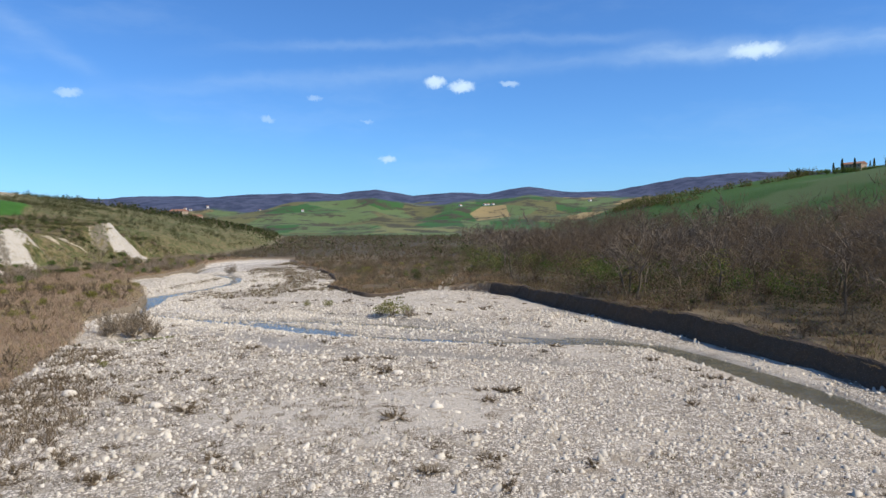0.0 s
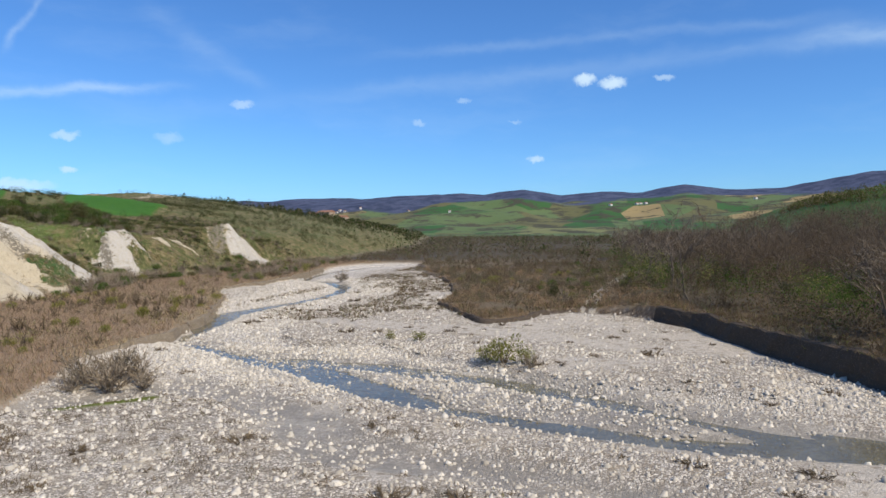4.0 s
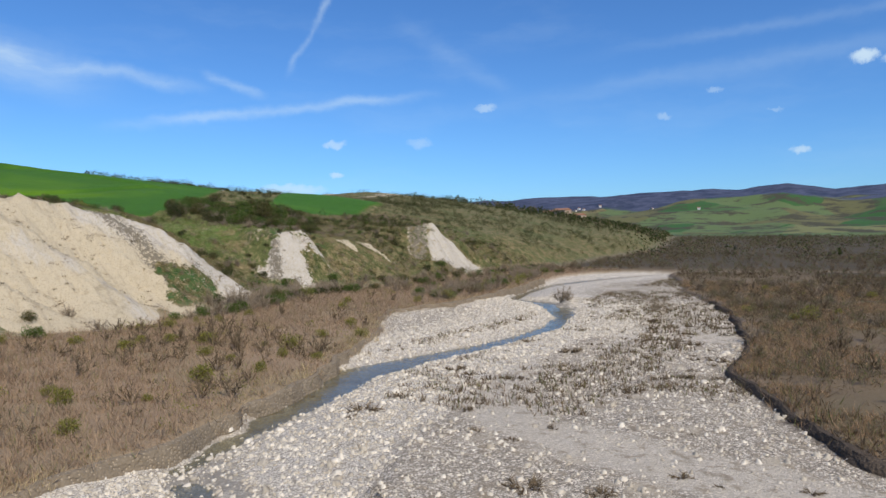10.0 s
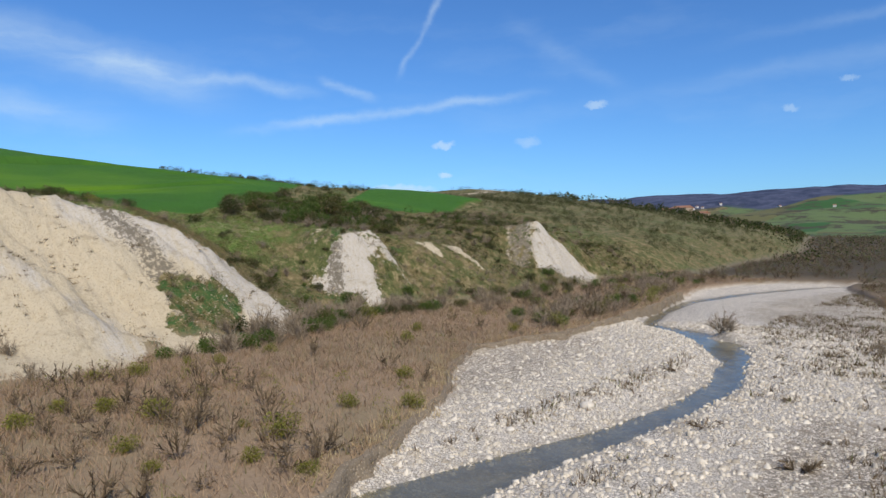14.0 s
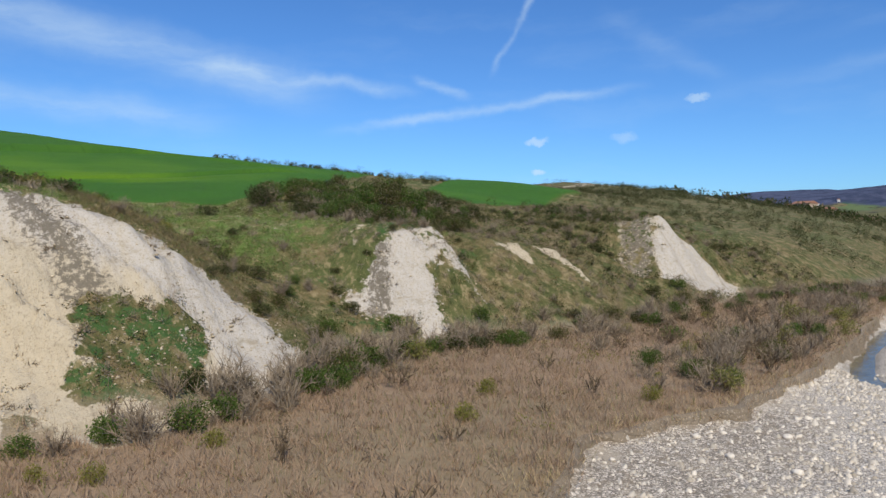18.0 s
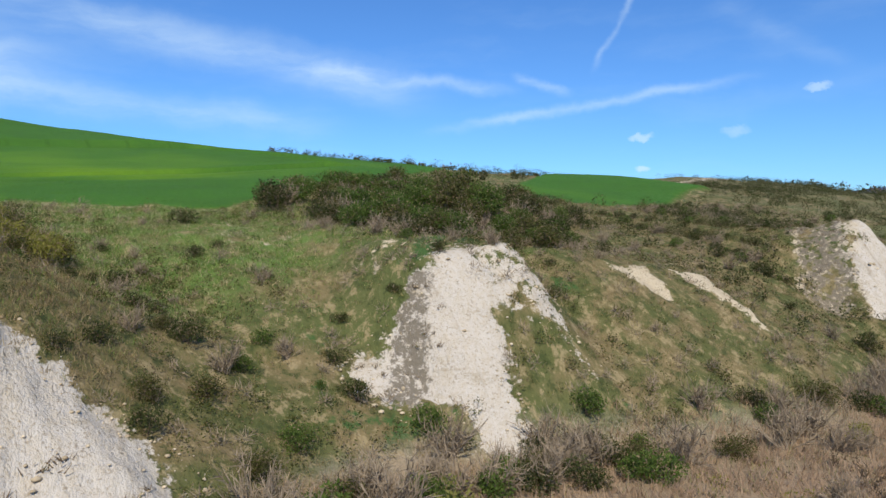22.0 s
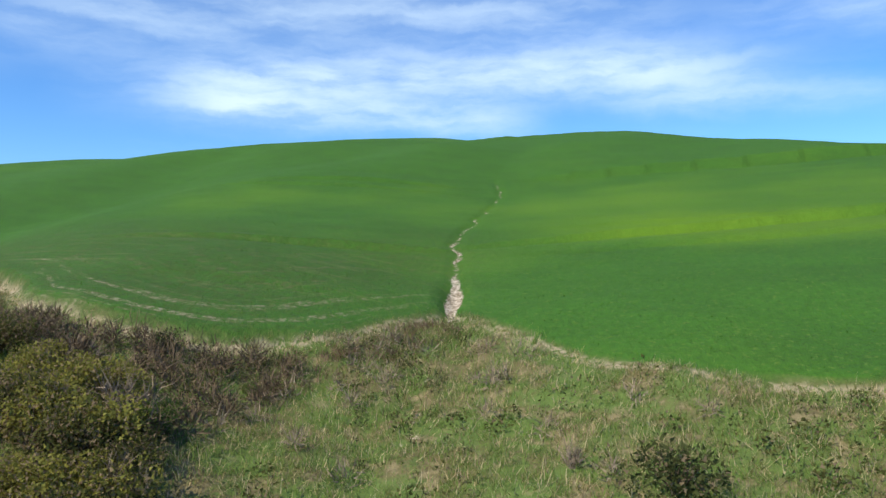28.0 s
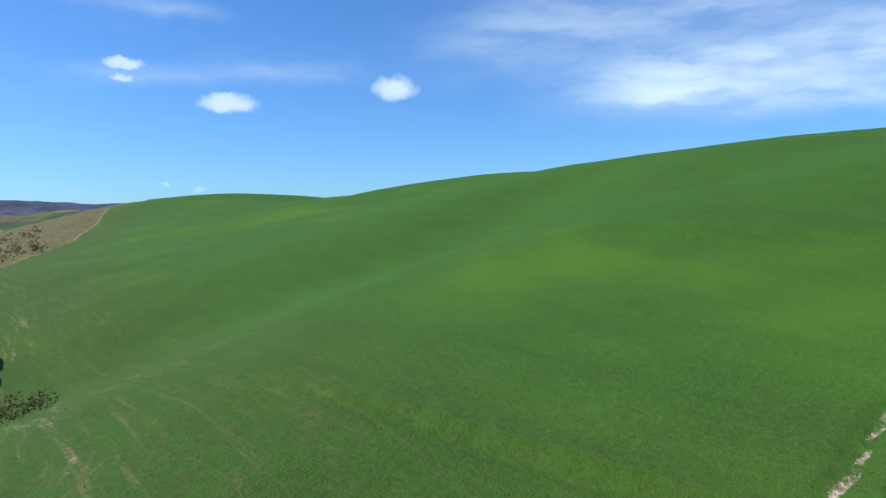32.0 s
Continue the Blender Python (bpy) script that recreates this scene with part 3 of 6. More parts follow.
def ground_material():
    m, g = material("ground_cover")
    p = g.n("ShaderNodeNewGeometry").outputs["Position"]
    flat = g.vmath("MULTIPLY", p, (1, 1, 0.35))
    n1 = g.noise(flat, 0.05, 4)
    n2 = g.noise(flat, 0.35, 4)
    n3 = g.noise(flat, 2.2, 4, 0.65)
    n4 = g.noise(flat, 9.0, 3, 0.6)
    # gravel: cells of pebbles in pale greys
    cell = g.voronoi(p, 4.2, out="Color")
    cell2 = g.voronoi(p, 10.0, out="Color")
    edge = g.voronoi(p, 4.2, "DISTANCE_TO_EDGE")
    edge2 = g.voronoi(p, 10.0, "DISTANCE_TO_EDGE")
    tone = g.math("ADD", g.math("MULTIPLY", g.dot(cell, (0.5, 0.5, 0.0)), 0.5), g.math("MULTIPLY", g.dot(cell2, (0.5, 0.5, 0.0)), 0.5))
    gravel = g.mix(g.ramp(tone, 0.28, 0.72), (0.34, 0.285, 0.21), (0.92, 0.81, 0.65))
    clean = g.ramp(g.attr("fresh"), 0.0, 1.0, 1.0, 0.85)
    gravel = g.mix(g.math("MULTIPLY", g.attr("fresh"), 0.5), gravel, (0.88, 0.81, 0.69))
    gravel = g.mix(g.math("MULTIPLY", clean, g.ramp(edge2, 0.10, 0.0, 0, 0.6)), gravel, (0.19, 0.16, 0.12))
    gravel = g.mix(g.math("MULTIPLY", clean, g.ramp(edge, 0.16, 0.0, 0, 0.85)), gravel, (0.14, 0.115, 0.085))
    worn = g.ramp(g.attr("fresh"), 0.0, 1.0, 1.0, 0.25)
    gravel = g.mix(g.math("MULTIPLY", g.ramp(n2, 0.52, 0.75), worn), gravel, (0.49, 0.415, 0.305))
    gravel = g.mix(g.math("MULTIPLY", g.attr("sand"), g.math("MULTIPLY", worn, 0.65)), gravel, g.mix(n4, (0.52, 0.45, 0.35), (0.68, 0.60, 0.48)))
    gravel = g.mix(g.math("MULTIPLY", g.ramp(g.noise(flat, 0.9, 6, 0.75), 0.52, 0.64, 0, 0.8), worn), gravel, g.mix(n4, (0.21, 0.165, 0.11), (0.36, 0.29, 0.20)))
    mud = g.mix(n3, (0.21, 0.185, 0.145), (0.36, 0.32, 0.255))
    bed = g.mix(g.math("MULTIPLY", g.attr("wet"), g.ramp(g.math("ADD", n2, g.math("MULTIPLY", n3, 0.5)), 0.55, 0.95, 1.0, 0.25)), gravel, mud)
    bed = g.mix(g.attr("algae"), bed, g.mix(n3, (0.09, 0.12, 0.015), (0.20, 0.22, 0.04)))
    # flood plain soil with dry litter
    soil = g.mix(g.noise(flat, 4.0, 5, 0.75), (0.14, 0.096, 0.058), (0.46, 0.335, 0.21))
    soil = g.mix(g.ramp(n1, 0.45, 0.62), soil, g.mix(n3, (0.18, 0.135, 0.075), (0.36, 0.28, 0.17)))
    c = g.mix(g.attr("plain"), bed, soil)
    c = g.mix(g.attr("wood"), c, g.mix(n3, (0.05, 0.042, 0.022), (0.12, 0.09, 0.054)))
    # Bank earth; on the east side its dark colour also paints the foot's shade
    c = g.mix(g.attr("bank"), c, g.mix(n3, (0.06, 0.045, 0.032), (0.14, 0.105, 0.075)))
    # rough hill grass
    grass = g.mix(n3, (0.048, 0.062, 0.018), (0.128, 0.128, 0.042))
    grass = g.mix(g.ramp(n2, 0.40, 0.66), grass, g.mix(n4, (0.125, 0.096, 0.042), (0.24, 0.182, 0.088)))
    grass = g.mix(g.ramp(n1, 0.5, 0.68), grass, g.mix(n3, (0.055, 0.075, 0.02), (0.125, 0.135, 0.045)))
    tuft = g.noise(flat, 0.9, 7, 0.72)
    grass = g.mix(g.ramp(tuft, 0.52, 0.61, 0, 0.8), grass, g.mix(n4, (0.21, 0.165, 0.08), (0.38, 0.30, 0.16)))
    grass = g.mix(g.ramp(tuft, 0.47, 0.38, 0, 0.85), grass, g.mix(n4, (0.03, 0.042, 0.012), (0.07, 0.085, 0.025)))
    grass = g.mix(g.math("MULTIPLY", g.attr("hollow"), g.ramp(g.math("ADD", g.math("MULTIPLY", n2, 0.5), g.math("MULTIPLY", tuft, 0.5)), 0.56, 0.44, 0.1, 0.8)), grass, g.mix(n3, (0.08, 0.145, 0.028), (0.17, 0.245, 0.058)))
    grass = g.mix(g.ramp(g.math("ADD", g.attr("lush"), g.math("MULTIPLY", g.math("SUBTRACT", g.noise(p, 0.9, 6, 0.7), 0.5), 2.0)), 0.5, 0.75), grass, g.mix(n4, (0.028, 0.068, 0.018), (0.075, 0.13, 0.035)))
    c = g.mix(g.attr("hill"), c, grass)
    # sown field
    sep_y = g.dot(p, (0.0, 1.0, 0.0))
    along = g.n("ShaderNodeCombineXYZ")
    g.link(g.math("ADD", g.dot(p, (1.3, 0.12, 0.0)), g.math("MULTIPLY", g.noise(p, 0.03, 2), 5.0)), along.inputs[0])
    g.link(g.dot(p, (0.0, 0.07, 0.0)), along.inputs[1])
    lines = g.noise(along.outputs[0], 1.0, 4, 0.7)
    crop = g.mix(n3, (0.026, 0.088, 0.008), (0.066, 0.190, 0.018))
    crop = g.mix(g.ramp(n4, 0.5, 0.75, 0, 0.5), crop, (0.03, 0.075, 0.012))
    crop = g.mix(g.ramp(lines, 0.55, 0.8, 0, 0.3), crop, (0.12, 0.21, 0.025))
    crop = g.mix(g.ramp(g.noise(g.scaled(p, 1.0, 0.5, 1.0), 0.22, 6, 0.68), 0.3, 0.8, 0, 0.5), crop, (0.03, 0.08, 0.012))
    crop = g.mix(g.ramp(g.noise(p, 3.2, 5, 0.75), 0.54, 0.66, 0, 0.6), crop, (0.12, 0.19, 0.03))
    crop = g.mix(g.ramp(g.noise(p, 4.6, 5, 0.75), 0.54, 0.66, 0, 0.6), crop, (0.016, 0.045, 0.006))
    spot = g.vmath("LENGTH", g.vmath("MULTIPLY", g.vmath("SUBTRACT", p, (-196.0, 184.0, 0.0)), (0.10, 0.035, 0.0)), out="Value")
    spot = g.math("ADD", spot, g.math("MULTIPLY", g.math("SUBTRACT", n1, 0.5), 1.6))
    crop = g.mix(g.ramp(g.noise(flat, 0.02, 3), 0.50, 0.78, 0, 0.55), crop, (0.12, 0.235, 0.012))
    crop = g.mix(g.ramp(spot, 1.3, 0.1, 0, 0.5), crop, (0.14, 0.255, 0.010))
    rows = g.n("ShaderNodeCombineXYZ")
    g.link(g.math("MULTIPLY", g.attr("field_edge"), 0.75), rows.inputs[0])
    g.link(g.dot(p, (0.06, 0.06, 0.0)), rows.inputs[1])
    bands = g.noise(rows.outputs[0], 1.0, 4, 0.65)
    low = g.math("MULTIPLY", g.ramp(g.dot(p, (0.0, 1.0, 0.0)), 166.0, 150.0), g.ramp(g.attr("field_edge"), 40.0, 8.0))
    crop = g.mix(g.math("MULTIPLY", low, g.ramp(g.noise(p, 1.6, 5, 0.7), 0.35, 0.65, 0.1, 0.6)), crop, (0.055, 0.075, 0.018))
    crop = g.mix(g.math("MULTIPLY", low, g.math("MULTIPLY", g.ramp(bands, 0.48, 0.68), g.ramp(g.noise(p, 1.3, 6, 0.75), 0.45, 0.62, 0.0, 0.5))), crop, (0.16, 0.135, 0.065))
    crop = g.mix(g.math("MULTIPLY", g.math("MULTIPLY", low, g.ramp(g.attr("field_edge"), 7.5, 3.0)), g.math("MULTIPLY", g.ramp(bands, 0.55, 0.66), g.ramp(g.noise(p, 2.2, 6, 0.8), 0.46, 0.60, 0.0, 0.75))), crop, (0.36, 0.31, 0.19))
    thin = g.math("MULTIPLY", g.ramp(lines, 0.52, 0.72), g.math("MULTIPLY", g.ramp(g.attr("field_edge"), 34.0, 4.0), g.ramp(n1, 0.4, 0.6)))
    crop = g.mix(g.math("MULTIPLY", g.math("MULTIPLY", thin, low), 0.3), crop, (0.24, 0.20, 0.10))
    c = g.mix(g.attr("field"), c, crop)
    rim = g.math("MULTIPLY", g.ramp(g.math("ABSOLUTE", g.math("ADD", g.attr("field_edge"), 0.3)), 0.6, 0.1), g.math("MULTIPLY", g.ramp(n3, 0.42, 0.56), g.ramp(sep_y, 192.0, 184.0)))
    c = g.mix(g.math("MULTIPLY", rim, 0.88), c, (0.40, 0.33, 0.20))
    # bare clay, cream to grey
    fall = g.n("ShaderNodeCombineXYZ")
    sep = g.n("ShaderNodeSeparateXYZ")
    g.link(p, sep.inputs[0])
    g.link(g.math("MULTIPLY", g.attr("d"), 0.16), fall.inputs[0])
    g.link(g.math("MULTIPLY", sep.outputs[1], 0.75), fall.inputs[1])
    streak = g.noise(fall.outputs[0], 1.0, 5, 0.65)
    pale = g.math("ADD", g.attr("grey"), g.math("MULTIPLY", g.math("SUBTRACT", streak, 0.5), 1.3))
    clay = g.mix(g.ramp(pale, 0.3, 0.8), (0.51, 0.43, 0.295), (0.51, 0.465, 0.39))
    clay = g.mix(g.ramp(n3, 0.35, 0.75, 0, 0.45), clay, (0.42, 0.34, 0.22))
    clay = g.mix(g.ramp(streak, 0.54, 0.72, 0, 0.6), clay, (0.28, 0.23, 0.16))
    clay = g.mix(g.ramp(g.noise(g.vmath("MULTIPLY", p, (0.5, 0.5, 1.6)), 0.55, 6, 0.72), 0.55, 0.70, 0, 0.65), clay, (0.30, 0.245, 0.155))
    clay = g.mix(g.ramp(n4, 0.52, 0.72, 0, 0.45), clay, (0.33, 0.27, 0.18))
    clay = g.mix(g.ramp(g.noise(p, 5.0, 5, 0.75), 0.54, 0.64, 0, 0.7), clay, (0.25, 0.20, 0.13))
    clay = g.mix(g.ramp(n2, 0.64, 0.80), clay, (0.22, 0.185, 0.11))
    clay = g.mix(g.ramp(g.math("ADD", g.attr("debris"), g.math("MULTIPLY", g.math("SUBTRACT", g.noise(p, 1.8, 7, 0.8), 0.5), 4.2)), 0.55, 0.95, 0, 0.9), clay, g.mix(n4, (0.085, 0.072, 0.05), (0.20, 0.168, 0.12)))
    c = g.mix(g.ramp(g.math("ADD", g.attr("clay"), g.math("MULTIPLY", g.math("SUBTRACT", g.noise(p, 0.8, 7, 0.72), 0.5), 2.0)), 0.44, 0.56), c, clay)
    c = g.mix(g.ramp(g.math("ADD", g.attr("rill_d"), g.math("MULTIPLY", g.math("SUBTRACT", n4, 0.5), 0.5)), 0.20, 0.02), c, g.mix(g.ramp(g.noise(p, 2.6, 6, 0.75), 0.4, 0.62), (0.20, 0.16, 0.10), (0.60, 0.52, 0.40)))
    c = g.mix(g.ramp(g.math("ADD", g.attr("track"), g.math("MULTIPLY", g.math("SUBTRACT", n3, 0.5), 0.7)), 0.4, 0.7), c, (0.46, 0.40, 0.30))
    # east slope and far hills: a patchwork of fields, with woods on the ridges
    plots = g.voronoi(g.vmath("ADD", g.vmath("MULTIPLY", p, (1.0, 0.55, 0.0)), g.vmath("SCALE", g.noise(p, 0.004, 2, out=1))), 0.0062, out="Color")
    pv = g.n("ShaderNodeSeparateColor")
    g.link(plots, pv.inputs[0])
    plot = g.mix(g.ramp(pv.outputs[0], 0.25, 0.55), (0.042, 0.108, 0.028), (0.115, 0.158, 0.058))
    plot = g.mix(g.ramp(pv.outputs[1], 0.62, 0.7), plot, (0.13, 0.125, 0.05))
    plot = g.mix(g.ramp(pv.outputs[2], 0.90, 0.93), plot, (0.30, 0.225, 0.10))
    hedge = g.ramp(g.noise(flat, 0.009, 8, 0.75), 0.50, 0.56)
    far_c = g.mix(hedge, plot, g.mix(n1, (0.045, 0.048, 0.026), (0.085, 0.075, 0.045)))
    # ridge woods in blue-grey: distance haze painted into their base colour
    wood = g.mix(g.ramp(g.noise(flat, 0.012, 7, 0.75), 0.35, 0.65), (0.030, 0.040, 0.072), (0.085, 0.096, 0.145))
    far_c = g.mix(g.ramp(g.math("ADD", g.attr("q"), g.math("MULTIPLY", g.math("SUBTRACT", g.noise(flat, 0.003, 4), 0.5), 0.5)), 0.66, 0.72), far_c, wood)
    flatland = g.mix(g.noise(flat, 0.016, 5, 0.65), (0.052, 0.044, 0.026), (0.115, 0.088, 0.054))
    c = g.mix(g.attr("valley"), c, flatland)
    east_c = g.mix(g.noise(flat, 0.02, 4), (0.034, 0.078, 0.013), (0.064, 0.12, 0.024))
    east_c = g.mix(g.ramp(g.noise(g.vmath("MULTIPLY", p, (0.6, 0.25, 0)), 0.012, 3), 0.56, 0.62), east_c, (0.085, 0.12, 0.04))
    c = g.mix(g.attr("east"), c, east_c)
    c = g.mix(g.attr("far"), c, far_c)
    h = g.math("ADD", g.math("MULTIPLY", n4, 0.5), g.math("ADD", n3, g.math("ADD", g.math("MULTIPLY", g.math("ADD", streak, g.noise(p, 1.1, 5, 0.7)), g.math("MULTIPLY", g.attr("clay"), 1.3)), g.math("MULTIPLY", g.math("ADD", edge, edge2), g.ramp(g.math("MAXIMUM", g.attr("plain"), g.attr("hill")), 0.0, 0.5, 0.7, 0.0)))))
    rough = g.ramp(g.attr("wet"), 0.3, 1.0, 0.92, 0.55)
    finish(g, c, rough, h, 0.8, 0.16, 0.2)
    return m


def water_material():
    m, g = material("river_water")
    p = g.n("ShaderNodeNewGeometry").outputs["Position"]
    ripple = g.math("ADD", g.noise(p, 1.6, 4, 0.6), g.math("MULTIPLY", g.noise(p, 6.0, 3), 0.5))
    c = g.mix(g.noise(p, 0.12, 3), (0.15, 0.155, 0.12), (0.23, 0.215, 0.165))
    n = g.n("ShaderNodeBump")
    n.inputs["Strength"].default_value, n.inputs["Distance"].default_value = 0.4, 0.06
    g.link(ripple, n.inputs["Height"])
    clear = g.n("ShaderNodeBsdfTransparent")
    clear.inputs[0].default_value = (0.80, 0.81, 0.73, 1)
    murk = g.n("ShaderNodeBsdfDiffuse")
    g.link(c, murk.inputs[0])
    body = g.n("ShaderNodeMixShader")
    g.link(g.ramp(g.noise(p, 0.3, 3), 0.35, 0.65, 0.2, 0.5), body.inputs[0])
    g.link(clear.outputs[0], body.inputs[1])
    g.link(murk.outputs[0], body.inputs[2])
    gloss = g.n("ShaderNodeBsdfGlossy")
    gloss.inputs["Roughness"].default_value = 0.08
    g.link(n.outputs[0], gloss.inputs["Normal"])
    fres = g.n("ShaderNodeFresnel")
    fres.inputs[0].default_value = 1.33
    g.link(n.outputs[0], fres.inputs["Normal"])
    x = g.n("ShaderNodeMixShader")
    g.link(g.math("MULTIPLY", fres.outputs[0], 1.0, clamp=True), x.inputs[0])
    g.link(body.outputs[0], x.inputs[1])
    g.link(gloss.outputs[0], x.inputs[2])
    g.link(x.outputs[0], g.n("ShaderNodeOutputMaterial").inputs[0])
    return m


# ---- ground and water ----
def add_floats(me, name, values):
    a = me.attributes.new(name, "FLOAT", "POINT")
    a.data.foreach_set("value", np.ascontiguousarray(values, np.float32).ravel())


def grid_mesh(name, xs, ys, zs):
    ny, nx = zs.shape
    gx, gy = np.meshgrid(xs, ys)
    co = np.stack([gx, gy, zs], -1).reshape(-1, 3)
    i = np.arange(ny * nx).reshape(ny, nx)
    quads = np.stack([i[:-1, :-1], i[:-1, 1:], i[1:, 1:], i[1:, :-1]], -1).reshape(-1, 4)
    me = bpy.data.meshes.new(name)
    me.vertices.add(len(co))
    me.vertices.foreach_set("co", co.astype(np.float32).ravel())
    me.loops.add(quads.size)
    me.loops.foreach_set("vertex_index", quads.astype(np.int32).ravel())
    me.polygons.add(len(quads))
    me.polygons.foreach_set("loop_start", np.arange(0, quads.size, 4, dtype=np.int32))
    me.polygons.foreach_set("use_smooth", np.ones(len(quads), bool))
    me.update(calc_edges=True)
    return me


XS = axis_steps(-4300, -238, 42, 4300, 0.65, 1.10, 52, 48)
YS = axis_steps(-4300, 34, 272, 4700, 0.65, 1.08, 100, 46)
GX, GY = np.meshgrid(XS, YS)
COVER = land(GX, GY)
me = grid_mesh("ground", XS, YS, COVER["z"])
COVER["valley"] = COVER["plain"] * sstep(np.hypot(GX, GY - 100), 185, 250)
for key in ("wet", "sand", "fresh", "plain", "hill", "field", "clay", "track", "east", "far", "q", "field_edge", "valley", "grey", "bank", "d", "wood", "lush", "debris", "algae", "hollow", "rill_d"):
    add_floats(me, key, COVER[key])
me.materials.append(ground_material())
ground = tagged(new("ground", me), "river valley ground with gravel bed, clay spurs and green fields", "ground", kind="structure")

wx, wy = np.arange(-100, 60, 4.0), np.arange(-60, 400, 4.0)
me = grid_mesh("water", wx, wy, np.zeros((len(wy), len(wx))))
me.materials.append(water_material())
tagged(new("water", me), "shallow blue-grey river water over gravel", "water", kind="structure")


def earth_material(name, dark, light, layer):
    m, g = material(name)
    p = g.n("ShaderNodeNewGeometry").outputs["Position"]
    n1, n2 = g.noise(p, 1.2, 5, 0.65), g.noise(g.vmath("MULTIPLY", p, (1, 1, 4)), 0.8, 4)
    c = g.mix(n2, g.mix(n1, dark, light), layer)
    c = g.mix(g.ramp(g.voronoi(p, 5.0), 0.35, 0.15, 0, 0.5), c, tuple(1.5 * v for v in light))
    finish(g, c, 0.95, g.math("ADD", n1, g.voronoi(p, 5.0)), 0.8, 0.1, 0.1)
    return m


def bank_strip(name, line, keep_at, shift_at, reach, mat, label):
    """An uneven earth face along a cut bank, from the bed to the ground above it."""
    pts = np.array(line, float)
    seg = np.concatenate([[0], np.cumsum(np.hypot(*np.diff(pts, axis=0).T))])
    t = np.arange(0, seg[-1], 0.5)
    x, y = np.interp(t, seg, pts[:, 0]), np.interp(t, seg, pts[:, 1])
    for _ in range(3):
        x[1:-1], y[1:-1] = (x[:-2] + 2 * x[1:-1] + x[2:]) / 4, (y[:-2] + 2 * y[1:-1] + y[2:]) / 4
    keep = keep_at(x, y)
    x, y = x[keep], y[keep]
    tx, ty = np.gradient(x), np.gradient(y)
    n = np.hypot(tx, ty)
    nx, ny = ty / n, -tx / n
    shift = shift_at(x, y)
    gap = 0.35 * reach * fbm(x, y, 4, 3, 14)
    top = gap + land(x + nx * (shift + 1.5 * reach), y + ny * (shift + 1.5 * reach))["z"] + 0.06
    low = land(x + nx * (shift - 1.2 * reach), y + ny * (shift - 1.2 * reach))["z"] - 0.15
    rows, m = 10, len(x)
    co = np.zeros((rows, m, 3))
    for k in range(rows):
        f = k / (rows - 1)
        off = shift + reach * np.interp(f, [0, 0.15, 0.7, 0.9, 1.0], [-1.3, -0.75, -0.35, -0.1, 0.35])
        off = off + reach * (0.5 * fbm(x + 31, y + 2.0 * f, 2.4, 4, 6, 0.6) + 0.5 * fbm(x, y, 6, 2, 7)) * (0.1 < f < 0.95)
        co[k] = np.stack([x + nx * off, y + ny * off, low + (top - low) * min(1, f * 1.06)], 1)
    i = np.arange(rows * m).reshape(rows, m)
    me = bpy.data.meshes.new(name)
    me.from_pydata(co.reshape(-1, 3).tolist(), [], np.stack([i[:-1, :-1], i[:-1, 1:], i[1:, 1:], i[1:, :-1]], -1).reshape(-1, 4).tolist())
    me.materials.append(mat)
    return tagged(new(name, me), label, "bank", kind="structure")


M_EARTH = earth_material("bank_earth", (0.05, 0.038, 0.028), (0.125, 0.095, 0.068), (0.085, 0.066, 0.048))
M_SILT = earth_material("bank_silt", (0.12, 0.09, 0.06), (0.36, 0.29, 0.20), (0.20, 0.16, 0.11))
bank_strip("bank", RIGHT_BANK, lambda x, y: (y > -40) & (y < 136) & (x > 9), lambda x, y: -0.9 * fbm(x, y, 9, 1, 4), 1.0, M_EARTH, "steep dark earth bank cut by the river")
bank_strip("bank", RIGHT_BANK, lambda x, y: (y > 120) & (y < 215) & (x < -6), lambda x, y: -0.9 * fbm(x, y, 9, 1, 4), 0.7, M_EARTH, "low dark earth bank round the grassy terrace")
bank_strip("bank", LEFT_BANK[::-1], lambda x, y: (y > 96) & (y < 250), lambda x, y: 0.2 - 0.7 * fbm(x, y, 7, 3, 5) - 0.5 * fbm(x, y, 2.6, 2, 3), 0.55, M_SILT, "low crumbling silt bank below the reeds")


# ---- plants and stones ----
rng = np.random.default_rng(11)


def leaf_material(name, dark, light, dry=None, dry_part=0.0):
    """Leaves and blades that let half of the light through."""
    m, g = material(name)
    geo = g.n("ShaderNodeNewGeometry")
    isl = geo.outputs["Random Per Island"]
    ob = g.n("ShaderNodeObjectInfo").outputs["Random"]
    c = g.mix(isl, dark, light)
    c = g.mix(g.math("MULTIPLY", ob, 0.4), c, tuple(0.7 * v for v in dark))
    c = g.mix(g.ramp(g.noise(geo.outputs["Position"], 0.35, 4, 0.6), 0.35, 0.7, 0, 0.5), c, tuple(0.6 * v for v in light))
    if dry:
        c = g.mix(g.ramp(isl, 1 - dry_part, 1 - dry_part + 0.02), c, dry)
    b = g.n("ShaderNodeBsdfDiffuse")
    g.link(c, b.inputs["Color"])
    t = g.n("ShaderNodeBsdfTranslucent")
    g.link(c, t.inputs[0])
    x = g.n("ShaderNodeMixShader")
    x.inputs[0].default_value = 0.45
    g.link(b.outputs[0], x.inputs[1])
    g.link(t.outputs[0], x.inputs[2])
    g.link(x.outputs[0], g.n("ShaderNodeOutputMaterial").inputs[0])
    return m


